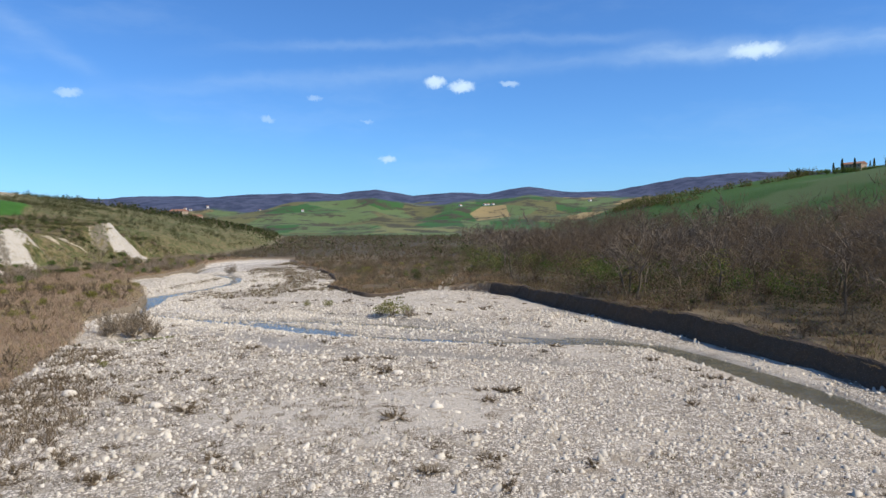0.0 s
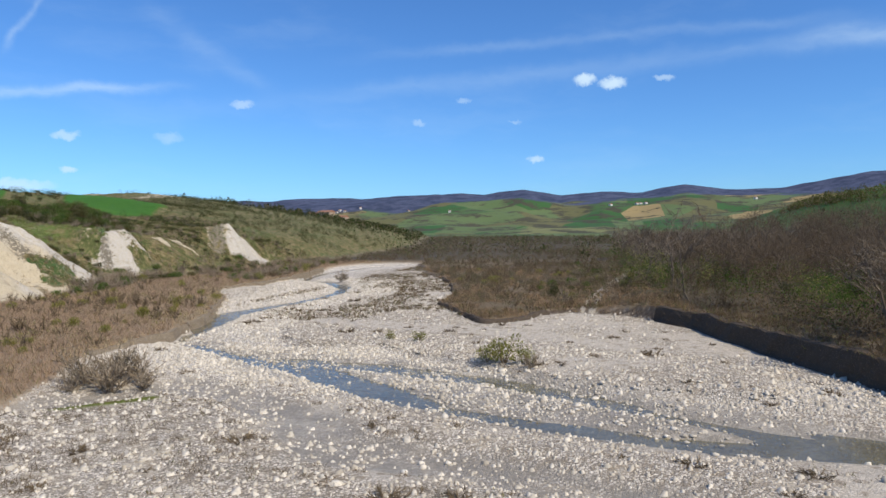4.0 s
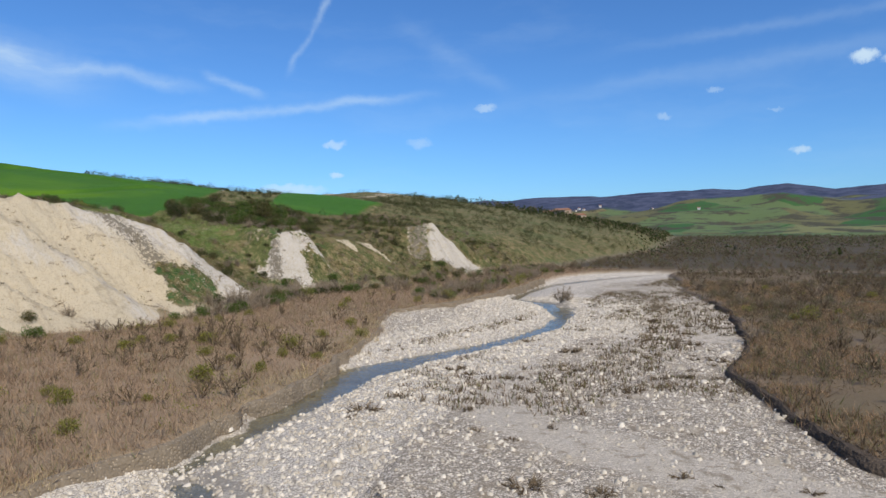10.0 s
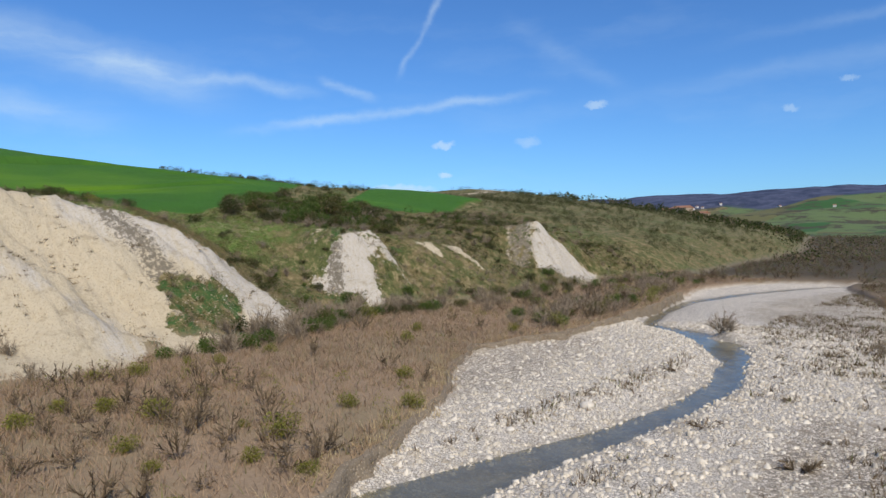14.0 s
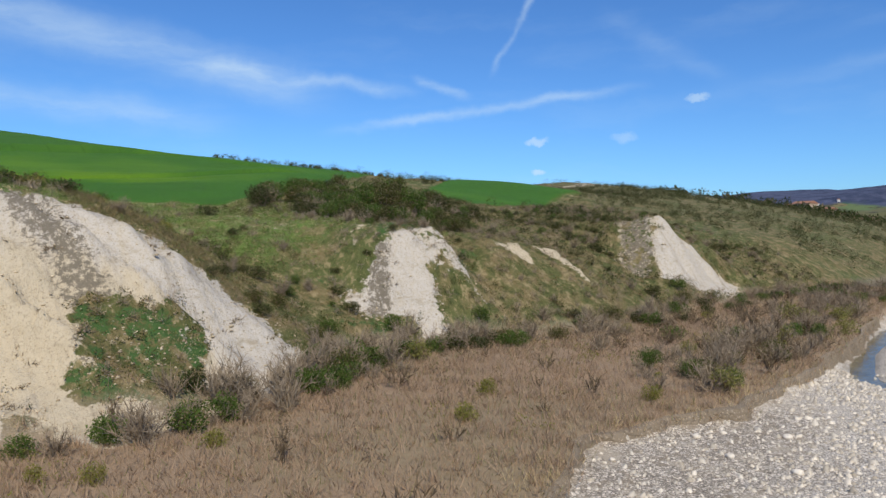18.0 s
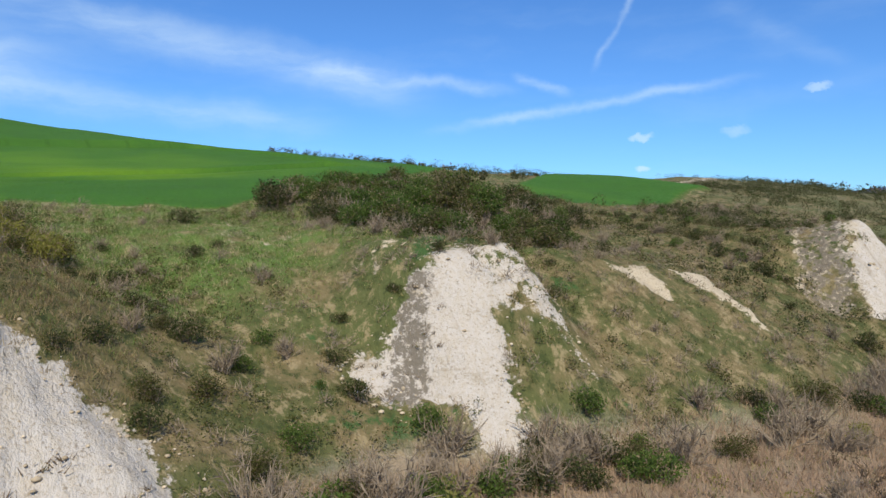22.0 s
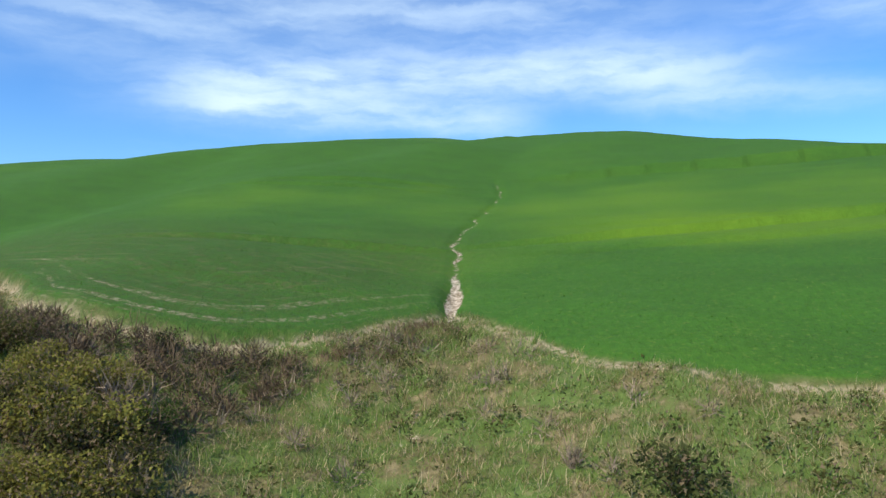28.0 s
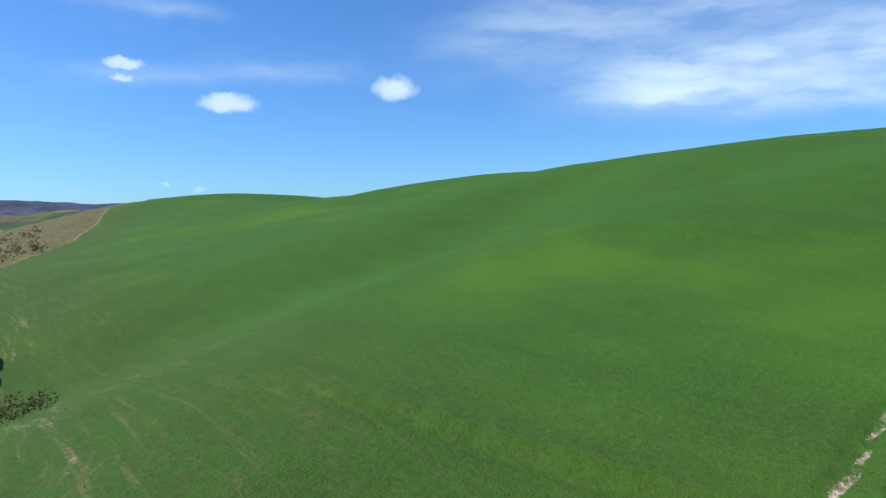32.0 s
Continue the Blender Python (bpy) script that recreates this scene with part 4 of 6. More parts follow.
def bark_material(name, dark, light):
    m, g = material(name)
    p = g.n("ShaderNodeNewGeometry")
    c = g.mix(g.math("MULTIPLY", g.math("ADD", p.outputs["Random Per Island"], g.noise(p.outputs["Position"], 3.0, 3)), 0.5), dark, light)
    finish(g, c, 0.9, g.noise(p.outputs["Position"], 14.0, 3), 0.4, 0.02, 0.15)
    return m


def stone_material():
    m, g = material("river_stone")
    p = g.n("ShaderNodeNewGeometry")
    c = g.mix(p.outputs["Random Per Island"], (0.29, 0.245, 0.18), (0.80, 0.715, 0.575))
    c = g.mix(g.ramp(g.n("ShaderNodeObjectInfo").outputs["Random"], 0.0, 1.0, 0, 0.4), c, (0.54, 0.48, 0.38))
    n = g.noise(p.outputs["Position"], 6.0, 4, 0.6)
    c = g.mix(g.ramp(n, 0.45, 0.8, 0, 0.6), c, (0.27, 0.24, 0.19))
    finish(g, c, 0.88, n, 0.4, 0.03, 0.2)
    return m


M_REED = leaf_material("dry_reed", (0.36, 0.25, 0.155), (0.74, 0.545, 0.36), (0.26, 0.25, 0.10), 0.08)
M_STRAW = leaf_material("straw", (0.52, 0.40, 0.21), (0.80, 0.64, 0.38))
M_GRASS = leaf_material("hill_grass", (0.105, 0.128, 0.036), (0.25, 0.26, 0.085), (0.46, 0.36, 0.19), 0.3)
M_HOLLOW = leaf_material("hollow_grass", (0.15, 0.25, 0.05), (0.31, 0.41, 0.11), (0.62, 0.51, 0.29), 0.26)
M_DRY = leaf_material("dry_grass", (0.26, 0.20, 0.10), (0.52, 0.40, 0.22), (0.22, 0.23, 0.075), 0.2)
M_CROP = leaf_material("wheat_leaf", (0.055, 0.14, 0.014), (0.10, 0.23, 0.025), (0.19, 0.24, 0.055), 0.04)
M_BRAMBLE = leaf_material("dead_herbs", (0.12, 0.085, 0.05), (0.32, 0.235, 0.145), (0.19, 0.19, 0.07), 0.15)
M_SCRUB = leaf_material("scrub_leaf", (0.042, 0.056, 0.02), (0.135, 0.15, 0.052), (0.24, 0.185, 0.11), 0.18)
M_GREEN = leaf_material("fresh_leaf", (0.06, 0.105, 0.022), (0.20, 0.275, 0.068), (0.34, 0.27, 0.15), 0.10)
M_BROOM = leaf_material("broom_leaf", (0.20, 0.20, 0.042), (0.46, 0.435, 0.105), (0.33, 0.25, 0.14), 0.22)
M_RUST = leaf_material("rusty_herbs", (0.17, 0.10, 0.07), (0.38, 0.25, 0.18), (0.16, 0.19, 0.06), 0.2)
M_TAWNY = leaf_material("tawny_herbs", (0.26, 0.16, 0.088), (0.58, 0.41, 0.245), (0.20, 0.19, 0.07), 0.12)
M_WILLOW = leaf_material("willow_leaf", (0.19, 0.195, 0.05), (0.40, 0.37, 0.12))
M_HAZE = leaf_material("bare_twig", (0.125, 0.09, 0.058), (0.29, 0.215, 0.14))
M_VALLEY = leaf_material("valley_twig", (0.14, 0.105, 0.066), (0.33, 0.255, 0.165), (0.15, 0.165, 0.065), 0.25)
M_OLIVE = leaf_material("olive_leaf", (0.07, 0.08, 0.024), (0.20, 0.20, 0.062), (0.26, 0.195, 0.115), 0.25)
M_TWIG = bark_material("grey_twig", (0.17, 0.132, 0.088), (0.36, 0.285, 0.195))
M_BROWN = bark_material("brown_twig", (0.085, 0.062, 0.038), (0.23, 0.168, 0.10))
M_BARK = bark_material("bark", (0.10, 0.078, 0.055), (0.25, 0.20, 0.145))
M_STONE = stone_material()


def tri_mesh(name, verts, tris, mat):
    me = bpy.data.meshes.new(name)
    verts, tris = np.asarray(verts, np.float32).reshape(-1, 3), np.asarray(tris, np.int32).reshape(-1, 3)
    me.vertices.add(len(verts))
    me.vertices.foreach_set("co", verts.ravel())
    me.loops.add(tris.size)
    me.loops.foreach_set("vertex_index", tris.ravel())
    me.polygons.add(len(tris))
    me.polygons.foreach_set("loop_start", np.arange(0, tris.size, 3, dtype=np.int32))
    me.update(calc_edges=True)
    me.materials.append(mat)
    return me


def loose(verts):
    """Triangles that share no corners."""
    return np.arange(len(verts.reshape(-1, 3))).reshape(-1, 3)


def unit(v):
    return v / (np.linalg.norm(v, axis=-1, keepdims=True) + 1e-9)


def leaves(n, centres, radii, size, r, flat=1.0):
    """Leaf-shaped triangles round the shells of some clumps."""
    centres, radii = np.asarray(centres, float), np.asarray(radii, float)
    k = r.choice(len(radii), n, p=radii ** 2 / (radii ** 2).sum())
    d = unit(r.normal(size=(n, 3)))
    d[:, 2] *= flat
    p = centres[k] + d * (radii[k] * (0.45 + 0.6 * r.random(n) ** 0.6))[:, None]
    p[:, 2] = np.maximum(p[:, 2], 0.02)
    a = unit(d + 0.9 * r.normal(size=(n, 3)))
    b = unit(np.cross(a, r.normal(size=(n, 3))))
    s = (size * (0.6 + 0.8 * r.random(n)))[:, None]
    return np.stack([p - b * s * 0.42, p + b * s * 0.42, p + a * s * 1.25], 1)


def rods(p0, p1, r0, r1):
    """Three-sided tapered rods between rows of points."""
    p0, p1 = np.asarray(p0, float), np.asarray(p1, float)
    d = unit(p1 - p0)
    u = unit(np.cross(d, np.where(np.abs(d[:, 2:3]) > 0.9, (1.0, 0, 0), (0, 0, 1.0))))
    v = np.cross(d, u)
    r0, r1 = np.broadcast_to(r0, len(p0))[:, None], np.broadcast_to(r1, len(p0))[:, None]
    a, b = [], []
    for k in range(3):
        c, s = math.cos(k * 2.0944), math.sin(k * 2.0944)
        a.append(p0 + (u * c + v * s) * r0)
        b.append(p1 + (u * c + v * s) * r1)
    verts = np.stack(a + b, 1)
    base = (np.arange(len(p0)) * 6)[:, None, None]
    tri = np.array([[0, 1, 4], [0, 4, 3], [1, 2, 5], [1, 5, 4], [2, 0, 3], [2, 3, 5]])[None]
    return verts.reshape(-1, 3), (base + tri).reshape(-1, 3)


def slivers(p, way, length, width, r):
    """Thin upright triangles: blades and twigs."""
    b = unit(np.cross(way, r.normal(size=p.shape)))
    w, l = np.broadcast_to(width, len(p))[:, None], np.broadcast_to(length, len(p))[:, None]
    return np.stack([p - b * w / 2, p + b * w / 2, p + way * l], 1)


def join(parts):
    vs, ts, n = [], [], 0
    for v, t in parts:
        v = np.asarray(v).reshape(-1, 3)
        vs.append(v)
        ts.append(np.asarray(t) + n)
        n += len(v)
    return np.concatenate(vs), np.concatenate(ts)


def leafy_bush(seed, radius, tall, n, size, leaf, bark, lumps=8):
    """Foliage and stems of a rounded bush that stands on z = 0."""
    r = np.random.default_rng(seed)
    a, q = r.random(lumps) * 6.283, np.sqrt(r.random(lumps)) * radius * 0.62
    rad = radius * (0.32 + 0.28 * r.random(lumps))
    c = np.stack([np.cos(a) * q, np.sin(a) * q, np.clip(tall * (0.35 + 0.4 * r.random(lumps)) * (1 - 0.3 * q / radius), rad * 0.5, None)], 1)
    lv = leaves(n, c, rad, size, r, 0.8 * min(1.2, tall / radius))
    foot = np.stack([r.normal(size=lumps) * 0.08 * radius, r.normal(size=lumps) * 0.08 * radius, np.full(lumps, -0.1)], 1)
    sv, st = rods(foot, c + [0, 0, 0.15 * tall], 0.03 * radius + 0.01, 0.008)
    return tri_mesh("foliage", lv, loose(lv), leaf), tri_mesh("stem", sv, st, bark)


def twig_bush(seed, radius, tall, n, bark, fine, lean=0.8):
    """Bare branching stems and fine twigs of a leafless shrub."""
    r = np.random.default_rng(seed)
    m = max(6, n // 14)
    d = unit(np.stack([r.normal(size=m) * lean, r.normal(size=m) * lean, 0.55 + r.random(m)], 1))
    tip = d * np.stack([np.full(m, radius * 1.3), np.full(m, radius * 1.3), np.full(m, tall)], 1) * (0.55 + 0.45 * r.random(m))[:, None]
    sv, st = rods(np.stack([r.normal(size=m) * 0.1 * radius, r.normal(size=m) * 0.1 * radius, np.full(m, -0.08)], 1), tip, 0.018 * radius + 0.008, 0.006)
    k = r.integers(0, m, n)
    f = 0.25 + 0.75 * r.random(n)
    p = tip[k] * f[:, None]
    way = unit(unit(tip[k]) + 0.75 * r.normal(size=(n, 3)) + [0, 0, 0.35])
    tw = slivers(p, way, radius * (0.25 + 0.4 * r.random(n)), fine, r)
    return tri_mesh("crown", tw, loose(tw), bark), tri_mesh("stem", sv, st, bark)


def bare_tree(seed, tall, bark, fine, n_twigs=420):
    """Trunk, and a crown of limbs, branches and fine twigs without leaves."""
    r = np.random.default_rng(seed)
    spine = np.cumsum(np.concatenate([[[0, 0, -0.2]], np.stack([r.normal(size=5) * 0.03 * tall, r.normal(size=5) * 0.03 * tall, np.full(5, tall * 0.13)], 1)]), 0)
    rad = tall * 0.017 * np.linspace(1, 0.35, 6)
    tv, tt = rods(spine[:-1], spine[1:], rad[:-1], rad[1:])
    m = 11
    f = 0.25 + 0.75 * r.random(m)
    s = np.stack([np.interp(f * 5, range(6), spine[:, k]) for k in range(3)], 1)
    a = r.random(m) * 6.283
    d = unit(np.stack([np.cos(a), np.sin(a), 0.55 + 0.7 * r.random(m)], 1))
    e = s + d * tall * (0.24 + 0.2 * r.random(m))[:, None]
    parts = [rods(s, e, tall * 0.005, tall * 0.002)]
    k = r.integers(0, m, 44)
    g = 0.3 + 0.7 * r.random(44)
    s2 = s[k] + (e - s)[k] * g[:, None]
    e2 = s2 + unit(d[k] + 0.7 * r.normal(size=(44, 3)) + [0, 0, 0.4]) * tall * (0.10 + 0.11 * r.random(44))[:, None]
    parts.append(rods(s2, e2, tall * 0.0022, tall * 0.001))
    k = r.integers(0, 44, n_twigs)
    g = r.random(n_twigs)
    s3 = s2[k] + (e2 - s2)[k] * g[:, None]
    tw = slivers(s3, unit(unit(e2 - s2)[k] + 0.8 * r.normal(size=(n_twigs, 3)) + [0, 0, 0.3]), tall * (0.05 + 0.07 * r.random(n_twigs)), fine, r)
    cv, ct = join(parts + [(tw, loose(tw))])
    return tri_mesh("trunk", tv, tt, bark), tri_mesh("crown", cv, ct, bark)


def thing(name, parts, label, category, group):
    """A prototype: an empty at the base with its parts."""
    root = new(name)
    root.empty_display_size = 0.2
    for me in parts:
        ob = new(me.name.split(".")[0], me)
        ob.parent = root
    return tagged(root, label, category, group)


def scatter(n, box, keep, r=rng):
    x, y = r.uniform(box[0], box[1], n), r.uniform(box[2], box[3], n)
    c = land(x, y)
    ok = r.random(n) < keep(c, x, y)
    return x[ok], y[ok], c["z"][ok], {k: v[ok] for k, v in c.items()}


class Kind:
    """Prototypes of one kind, set down again and again."""

    def __init__(self, protos):
        self.protos, self.used = protos, set()

    def put(self, x, y, s=1.0, z=None, r=rng, sink=0.05):
        i = int(r.integers(len(self.protos)))
        z = height(x, y) if z is None else z
        m = Matrix.Translation((x, y, z - sink)) @ Matrix.Rotation(r.random() * 6.283, 4, "Z") @ Matrix.Diagonal((s, s, s * r.uniform(0.88, 1.12), 1))
        if i not in self.used:
            self.used.add(i)
            self.protos[i].matrix_basis = m
            return self.protos[i]
        p = self.protos[i]
        keep, p.matrix_basis = p.matrix_basis.copy(), Matrix()
        c = copy_thing(p, m)
        c.matrix_basis = m
        p.matrix_basis = keep
        return c

    def spread(self, xs, ys, sizes, zs=None):
        zs = land(np.asarray(xs, float), np.asarray(ys, float))["z"] if zs is None else zs
        for x, y, s, z in zip(xs, ys, sizes, zs):
            self.put(float(x), float(y), float(s), float(z))


def stuff(name, verts, tris, mat, label, category):
    return tagged(new(name, tri_mesh(name, verts, tris, mat)), label, category, kind="stuff")


def blades(n, box, keep, length, width, lean=0.35, clump=1, spread=0.25):
    x, y, z, c = scatter(n, box, keep)
    x, y, z = (np.repeat(v, clump) for v in (x, y, z))
    x, y = x + rng.normal(size=len(x)) * spread * (clump > 1), y + rng.normal(size=len(x)) * spread * (clump > 1)
    way = unit(np.stack([rng.normal(size=len(x)) * lean, rng.normal(size=len(x)) * lean, np.ones(len(x))], 1))
    l = length * (0.55 + 0.8 * rng.random(len(x)))
    side = unit(np.stack([-way[:, 1], way[:, 0], 0.25 * rng.normal(size=len(x))], 1)) * (0.5 * width * (0.6 + 0.8 * rng.random(len(x))))[:, None]
    p = np.stack([x, y, z - 0.03], 1)
    v = np.stack([p - side, p + side, p + way * l[:, None]], 1)
    return v, loose(v)


# dry reeds and rushes on the flood plains
def reed_zone(c, x, y):
    patch = sstep(fbm(x, y, 22, 3, 91), -0.75, 0.15)
    return (c["b_l"] > 0.1) * (c["d"] < 3) * (0.35 + 0.65 * patch) * (1 - c["clay"]) * sstep(y, 30, 70)


stuff("reed_bed", *blades(50000, (-112, -30, 35, 300), reed_zone, 0.85, 0.055, 0.8, 12, 0.45), M_REED, "pinkish-brown dry reeds covering the flood plain", "reeds")
stuff("straw_fringe", *blades(13000, (-98, -38, 70, 250), lambda c, x, y: window(c["b_l"], -0.1, 2.4, 0.4) * sstep(fbm(x, y, 14, 2, 92), -0.5, 0.05), 0.75, 0.06, 0.8, 11, 0.3),
      M_STRAW, "straw-coloured dead grass along the stream bank", "grass")
stuff("bank_grass", *blades(26000, (-62, 46, 50, 300), lambda c, x, y: (c["b_r"] > 0.2) * sstep(fbm(x, y, 16, 3, 93), -0.5, 0.2) * (1 - c["track"]), 0.9, 0.09, 1.1, 5, 0.45),
      M_BRAMBLE, "dry brown grass on the eroded river terrace", "grass")
stuff("promontory_scrub", *blades(32000, (-62, 14, 124, 262), lambda c, x, y: (c["b_r"] > -0.1) * (1 - c["track"]) * sstep(fbm(x, y, 7, 3, 193), -0.45, 0.1), 0.75, 0.06, 0.8, 8, 0.3),
      M_TAWNY, "dense tawny dead herbs on the low terrace", "scrub")
stuff("bank_fringe", *blades(9000, (-30, 50, 20, 150), lambda c, x, y: window(c["b_r"], 0.4, 5.0, 0.5) * sstep(fbm(x, y, 5, 2, 194), -0.5, 0.1), 1.1, 0.09, 1.0, 10, 0.4),
      M_BRAMBLE, "brown growth hanging over the edge of the bank", "scrub")
x, y, z, c = scatter(9000, (6, 50, 10, 142), lambda c, x, y: window(c["b_r"], -0.4, 1.4, 0.3) * sstep(fbm(x, y, 4, 2, 195), -0.4, 0.1))
x, y, z = (np.repeat(v, 10) for v in (x, y, c["top_r"] - 0.1))
x, y = x + rng.normal(size=len(x)) * 0.35, y + rng.normal(size=len(x)) * 0.35
v = slivers(np.stack([x, y, z], 1), unit(np.stack([rng.normal(size=len(x)) - 0.5, rng.normal(size=len(x)), 0.7 * np.ones(len(x))], 1)), 0.3 + 0.6 * rng.random(len(x)), 0.06, rng)
stuff("bank_edge_growth", v, loose(v), M_BRAMBLE, "dead herbs and roots hanging over the bank", "scrub")
v, t = blades(900, (-170, -150, 155, 170), lambda c, x, y: sstep(line_near(x, y, [(-164, 163), (-160, 161.5), (-154, 159.5)])[0], 2.4, 0.9), 0.5, 0.035, 0.8, 22, 0.3)
stuff("rill_herbs", v, t, M_RUST, "rusty dead herbs below the field edge", "scrub")
v, t = blades(1500, (-172, -118, 155, 182), lambda c, x, y: sstep(line_near(x, y, [(-167, 163), (-155, 166), (-140, 171), (-128, 173)])[0] + 1.0 * fbm(x, y, 5, 2, 169), 1.5, 0.4), 0.5, 0.05, 0.9, 14, 0.3)
stuff("gully_herbs", v, t, M_SCRUB, "dark green herbs along the bottom of the gully", "scrub")
stuff("gully_grass", *blades(24000, (-172, -118, 140, 205), lambda c, x, y: (c["d"] > 12) * (1 - c["field"]) * (1 - c["clay"]) * (0.15 + 0.85 * c["hollow"]), 0.45, 0.028, 0.9, 14, 0.3),
      M_HOLLOW, "long green grass in the hollow below the field", "grass")
# hill grass, green and dry
stuff("hill_grass", *blades(26000, (-172, -104, 128, 285), lambda c, x, y: (c["d"] > 1) * (1 - c["field"]) * (1 - c["clay"]) * sstep(fbm(x, y, 12, 3, 94), -0.35, 0.25), 0.36, 0.03, 1.0, 12, 0.24),
      M_GRASS, "rough green grass on the hillside", "grass")
stuff("dry_hill_grass", *blades(24000, (-172, -102, 128, 285), lambda c, x, y: (c["d"] > 0) * (1 - c["field"]) * (1 - c["clay"]) * (1 - 0.75 * c["hollow"]) * (1 - sstep(fbm(x, y, 12, 3, 94), -0.25, 0.35)), 0.42, 0.03, 0.9, 12, 0.24),
      M_DRY, "tufts of dry straw-brown grass on the hillside", "grass")
stuff("dry_spur_grass", *blades(5000, (-137, -112, 152, 172), lambda c, x, y: c["dry"] * (1 - c["clay"]), 0.5, 0.032, 0.9, 14, 0.25), M_DRY, "pale dry grass on the spur beside the gully", "grass")
stuff("wheat_shoots", *blades(12000, (-232, -150, 82, 200), lambda c, x, y: c["field"] * (1 - c["rill"]) * (1 - sstep(np.hypot(x + 160, y - 150), 18, 68)), 0.13, 0.05, 1.3, 5, 0.4),
      M_CROP, "young green wheat covering the sloping field", "crop")


# stones of the river bed
def stone_shape(seed, fine):
    bm = bmesh.new()
    bmesh.ops.create_icosphere(bm, subdivisions=fine, radius=1.0)
    r = np.random.default_rng(seed)
    k = r.normal(size=(5, 3))
    for v in bm.verts:
        v.co *= 1 + 0.13 * sum(math.sin(2.1 * v.co.dot(Vector(q)) + i) for i, q in enumerate(k)) / 2.2
        v.co.z *= 0.62
    co = np.array([v.co for v in bm.verts])
    tri = np.array([[v.index for v in f.verts] for f in bm.faces])
    bm.free()
    return co, tri


def bed_zone(c, x, y):
    return (c["b_l"] < 0.3) * (c["b_r"] < 0.1) * (1 - 0.7 * c["sand"] * (1 - c["fresh"])) * (c["z"] > -0.22) * (1 - 0.2 * c["wet"]) * (0.36 + 0.64 * c["fresh"])


def cobbles(n, box, low, high):
    """Angular half-buried stones: an uneven ring, a smaller ring above it and a flat top."""
    x, y, z, c = scatter(n, box, bed_zone)
    m = len(x)
    size = np.clip(rng.lognormal(math.log(low), 0.42, m), low * 0.6, high)
    a = np.arange(5) * 1.2566 + rng.random((m, 1)) * 6.283
    wide, deep = rng.uniform(0.8, 1.35, (m, 1)), rng.uniform(0.65, 1.0, (m, 1))
    turn = rng.random((m, 1)) * 6.283
    rings = []
    for radius, rise in ((1.0, -0.25), (0.62, 0.62)):
        k = radius * size[:, None] * rng.uniform(0.75, 1.2, (m, 5))
        u, w = np.cos(a) * k * wide, np.sin(a) * k * deep
        rings.append(np.stack([x[:, None] + u * np.cos(turn) - w * np.sin(turn), y[:, None] + u * np.sin(turn) + w * np.cos(turn),
                               z[:, None] + size[:, None] * (rise * rng.uniform(0.7, 1.2, (m, 5)) + 0.35 * rng.normal(size=(m, 1)) * (rise > 0) * np.cos(a))], -1))
    v = np.concatenate(rings, 1)
    tri = np.array([t for k in range(5) for t in ((k, (k + 1) % 5, 5 + (k + 1) % 5), (k, 5 + (k + 1) % 5, 5 + k))] + [(5, 6, 7), (5, 7, 8), (5, 8, 9)])
    return v.reshape(-1, 3), (tri[None] + (np.arange(m) * 10)[:, None, None]).reshape(-1, 3)


stuff("cobbles", *cobbles(70000, (-50, 40, 26, 108), 0.115, 0.36), M_STONE, "pale grey angular river cobbles", "stones")
stuff("cobbles", *cobbles(70000, (-88, 10, 104, 215), 0.12, 0.36), M_STONE, "pale grey angular river cobbles", "stones")
x, y, z, c = scatter(9000, (-50, 20, 72, 114), lambda c, x, y: (c["s_e"] < 0.8) * (c["z"] > -0.4) * sstep(fbm(x, y, 7, 3, 130), -0.2, 0.3) * 0.6)
co, tri = stone_shape(5, 1)
v = co[None] * (np.clip(rng.lognormal(math.log(0.12), 0.4, len(x)), 0.07, 0.3)[:, None] * rng.uniform(0.7, 1.3, (len(x), 3)))[:, None, :] + np.stack([x, y, np.maximum(z + 0.05, -0.06)], 1)[:, None, :]
stuff("riffle_stones", v.reshape(-1, 3), (tri[None] + (np.arange(len(x)) * len(co))[:, None, None]).reshape(-1, 3), M_STONE, "wet cobbles breaking the surface of the riffle", "stones")
protos = []
for k in range(5):
    co, tri = stone_shape(20 + k, 2)
    me = tri_mesh("boulder", co, tri, M_STONE)
    protos.append(tagged(new("boulder", me), "pale weathered limestone boulder lying on river gravel", "boulder", "boulders on the gravel bed"))
boulders = Kind(protos)
x, y, z, c = scatter(900, (-85, 36, 34, 210), bed_zone)
x, y, z = x[:150], y[:150], z[:150]
boulders.spread(x, y, np.clip(rng.lognormal(math.log(0.22), 0.35, len(x)), 0.14, 0.6), z + 0.12)
boulders.put(-4.0, 59.2, 0.5)
boulders.put(-7.5, 98.6, 0.5)
boulders.put(-0.5, 47.0, 0.5)



def clay_clods(n):
    x, y, z, c = scatter(n, (-130, -98, 100, 272), lambda c, x, y: (c["near_clay"] > -1.2) * (c["d"] > 1) * (window(c["clay"], 0.12, 0.95, 0.1) + 0.05 * c["clay"]))
    co, tri = stone_shape(33, 1)
    m = len(x)
    size = np.clip(rng.lognormal(math.log(0.075), 0.5, m), 0.04, 0.24)
    v = co[None] * (size[:, None] * rng.uniform(0.6, 1.3, (m, 3)))[:, None, :] + np.stack([x, y, z + 0.03], 1)[:, None, :]
    return v.reshape(-1, 3), (tri[None] + (np.arange(m) * len(co))[:, None, None]).reshape(-1, 3)


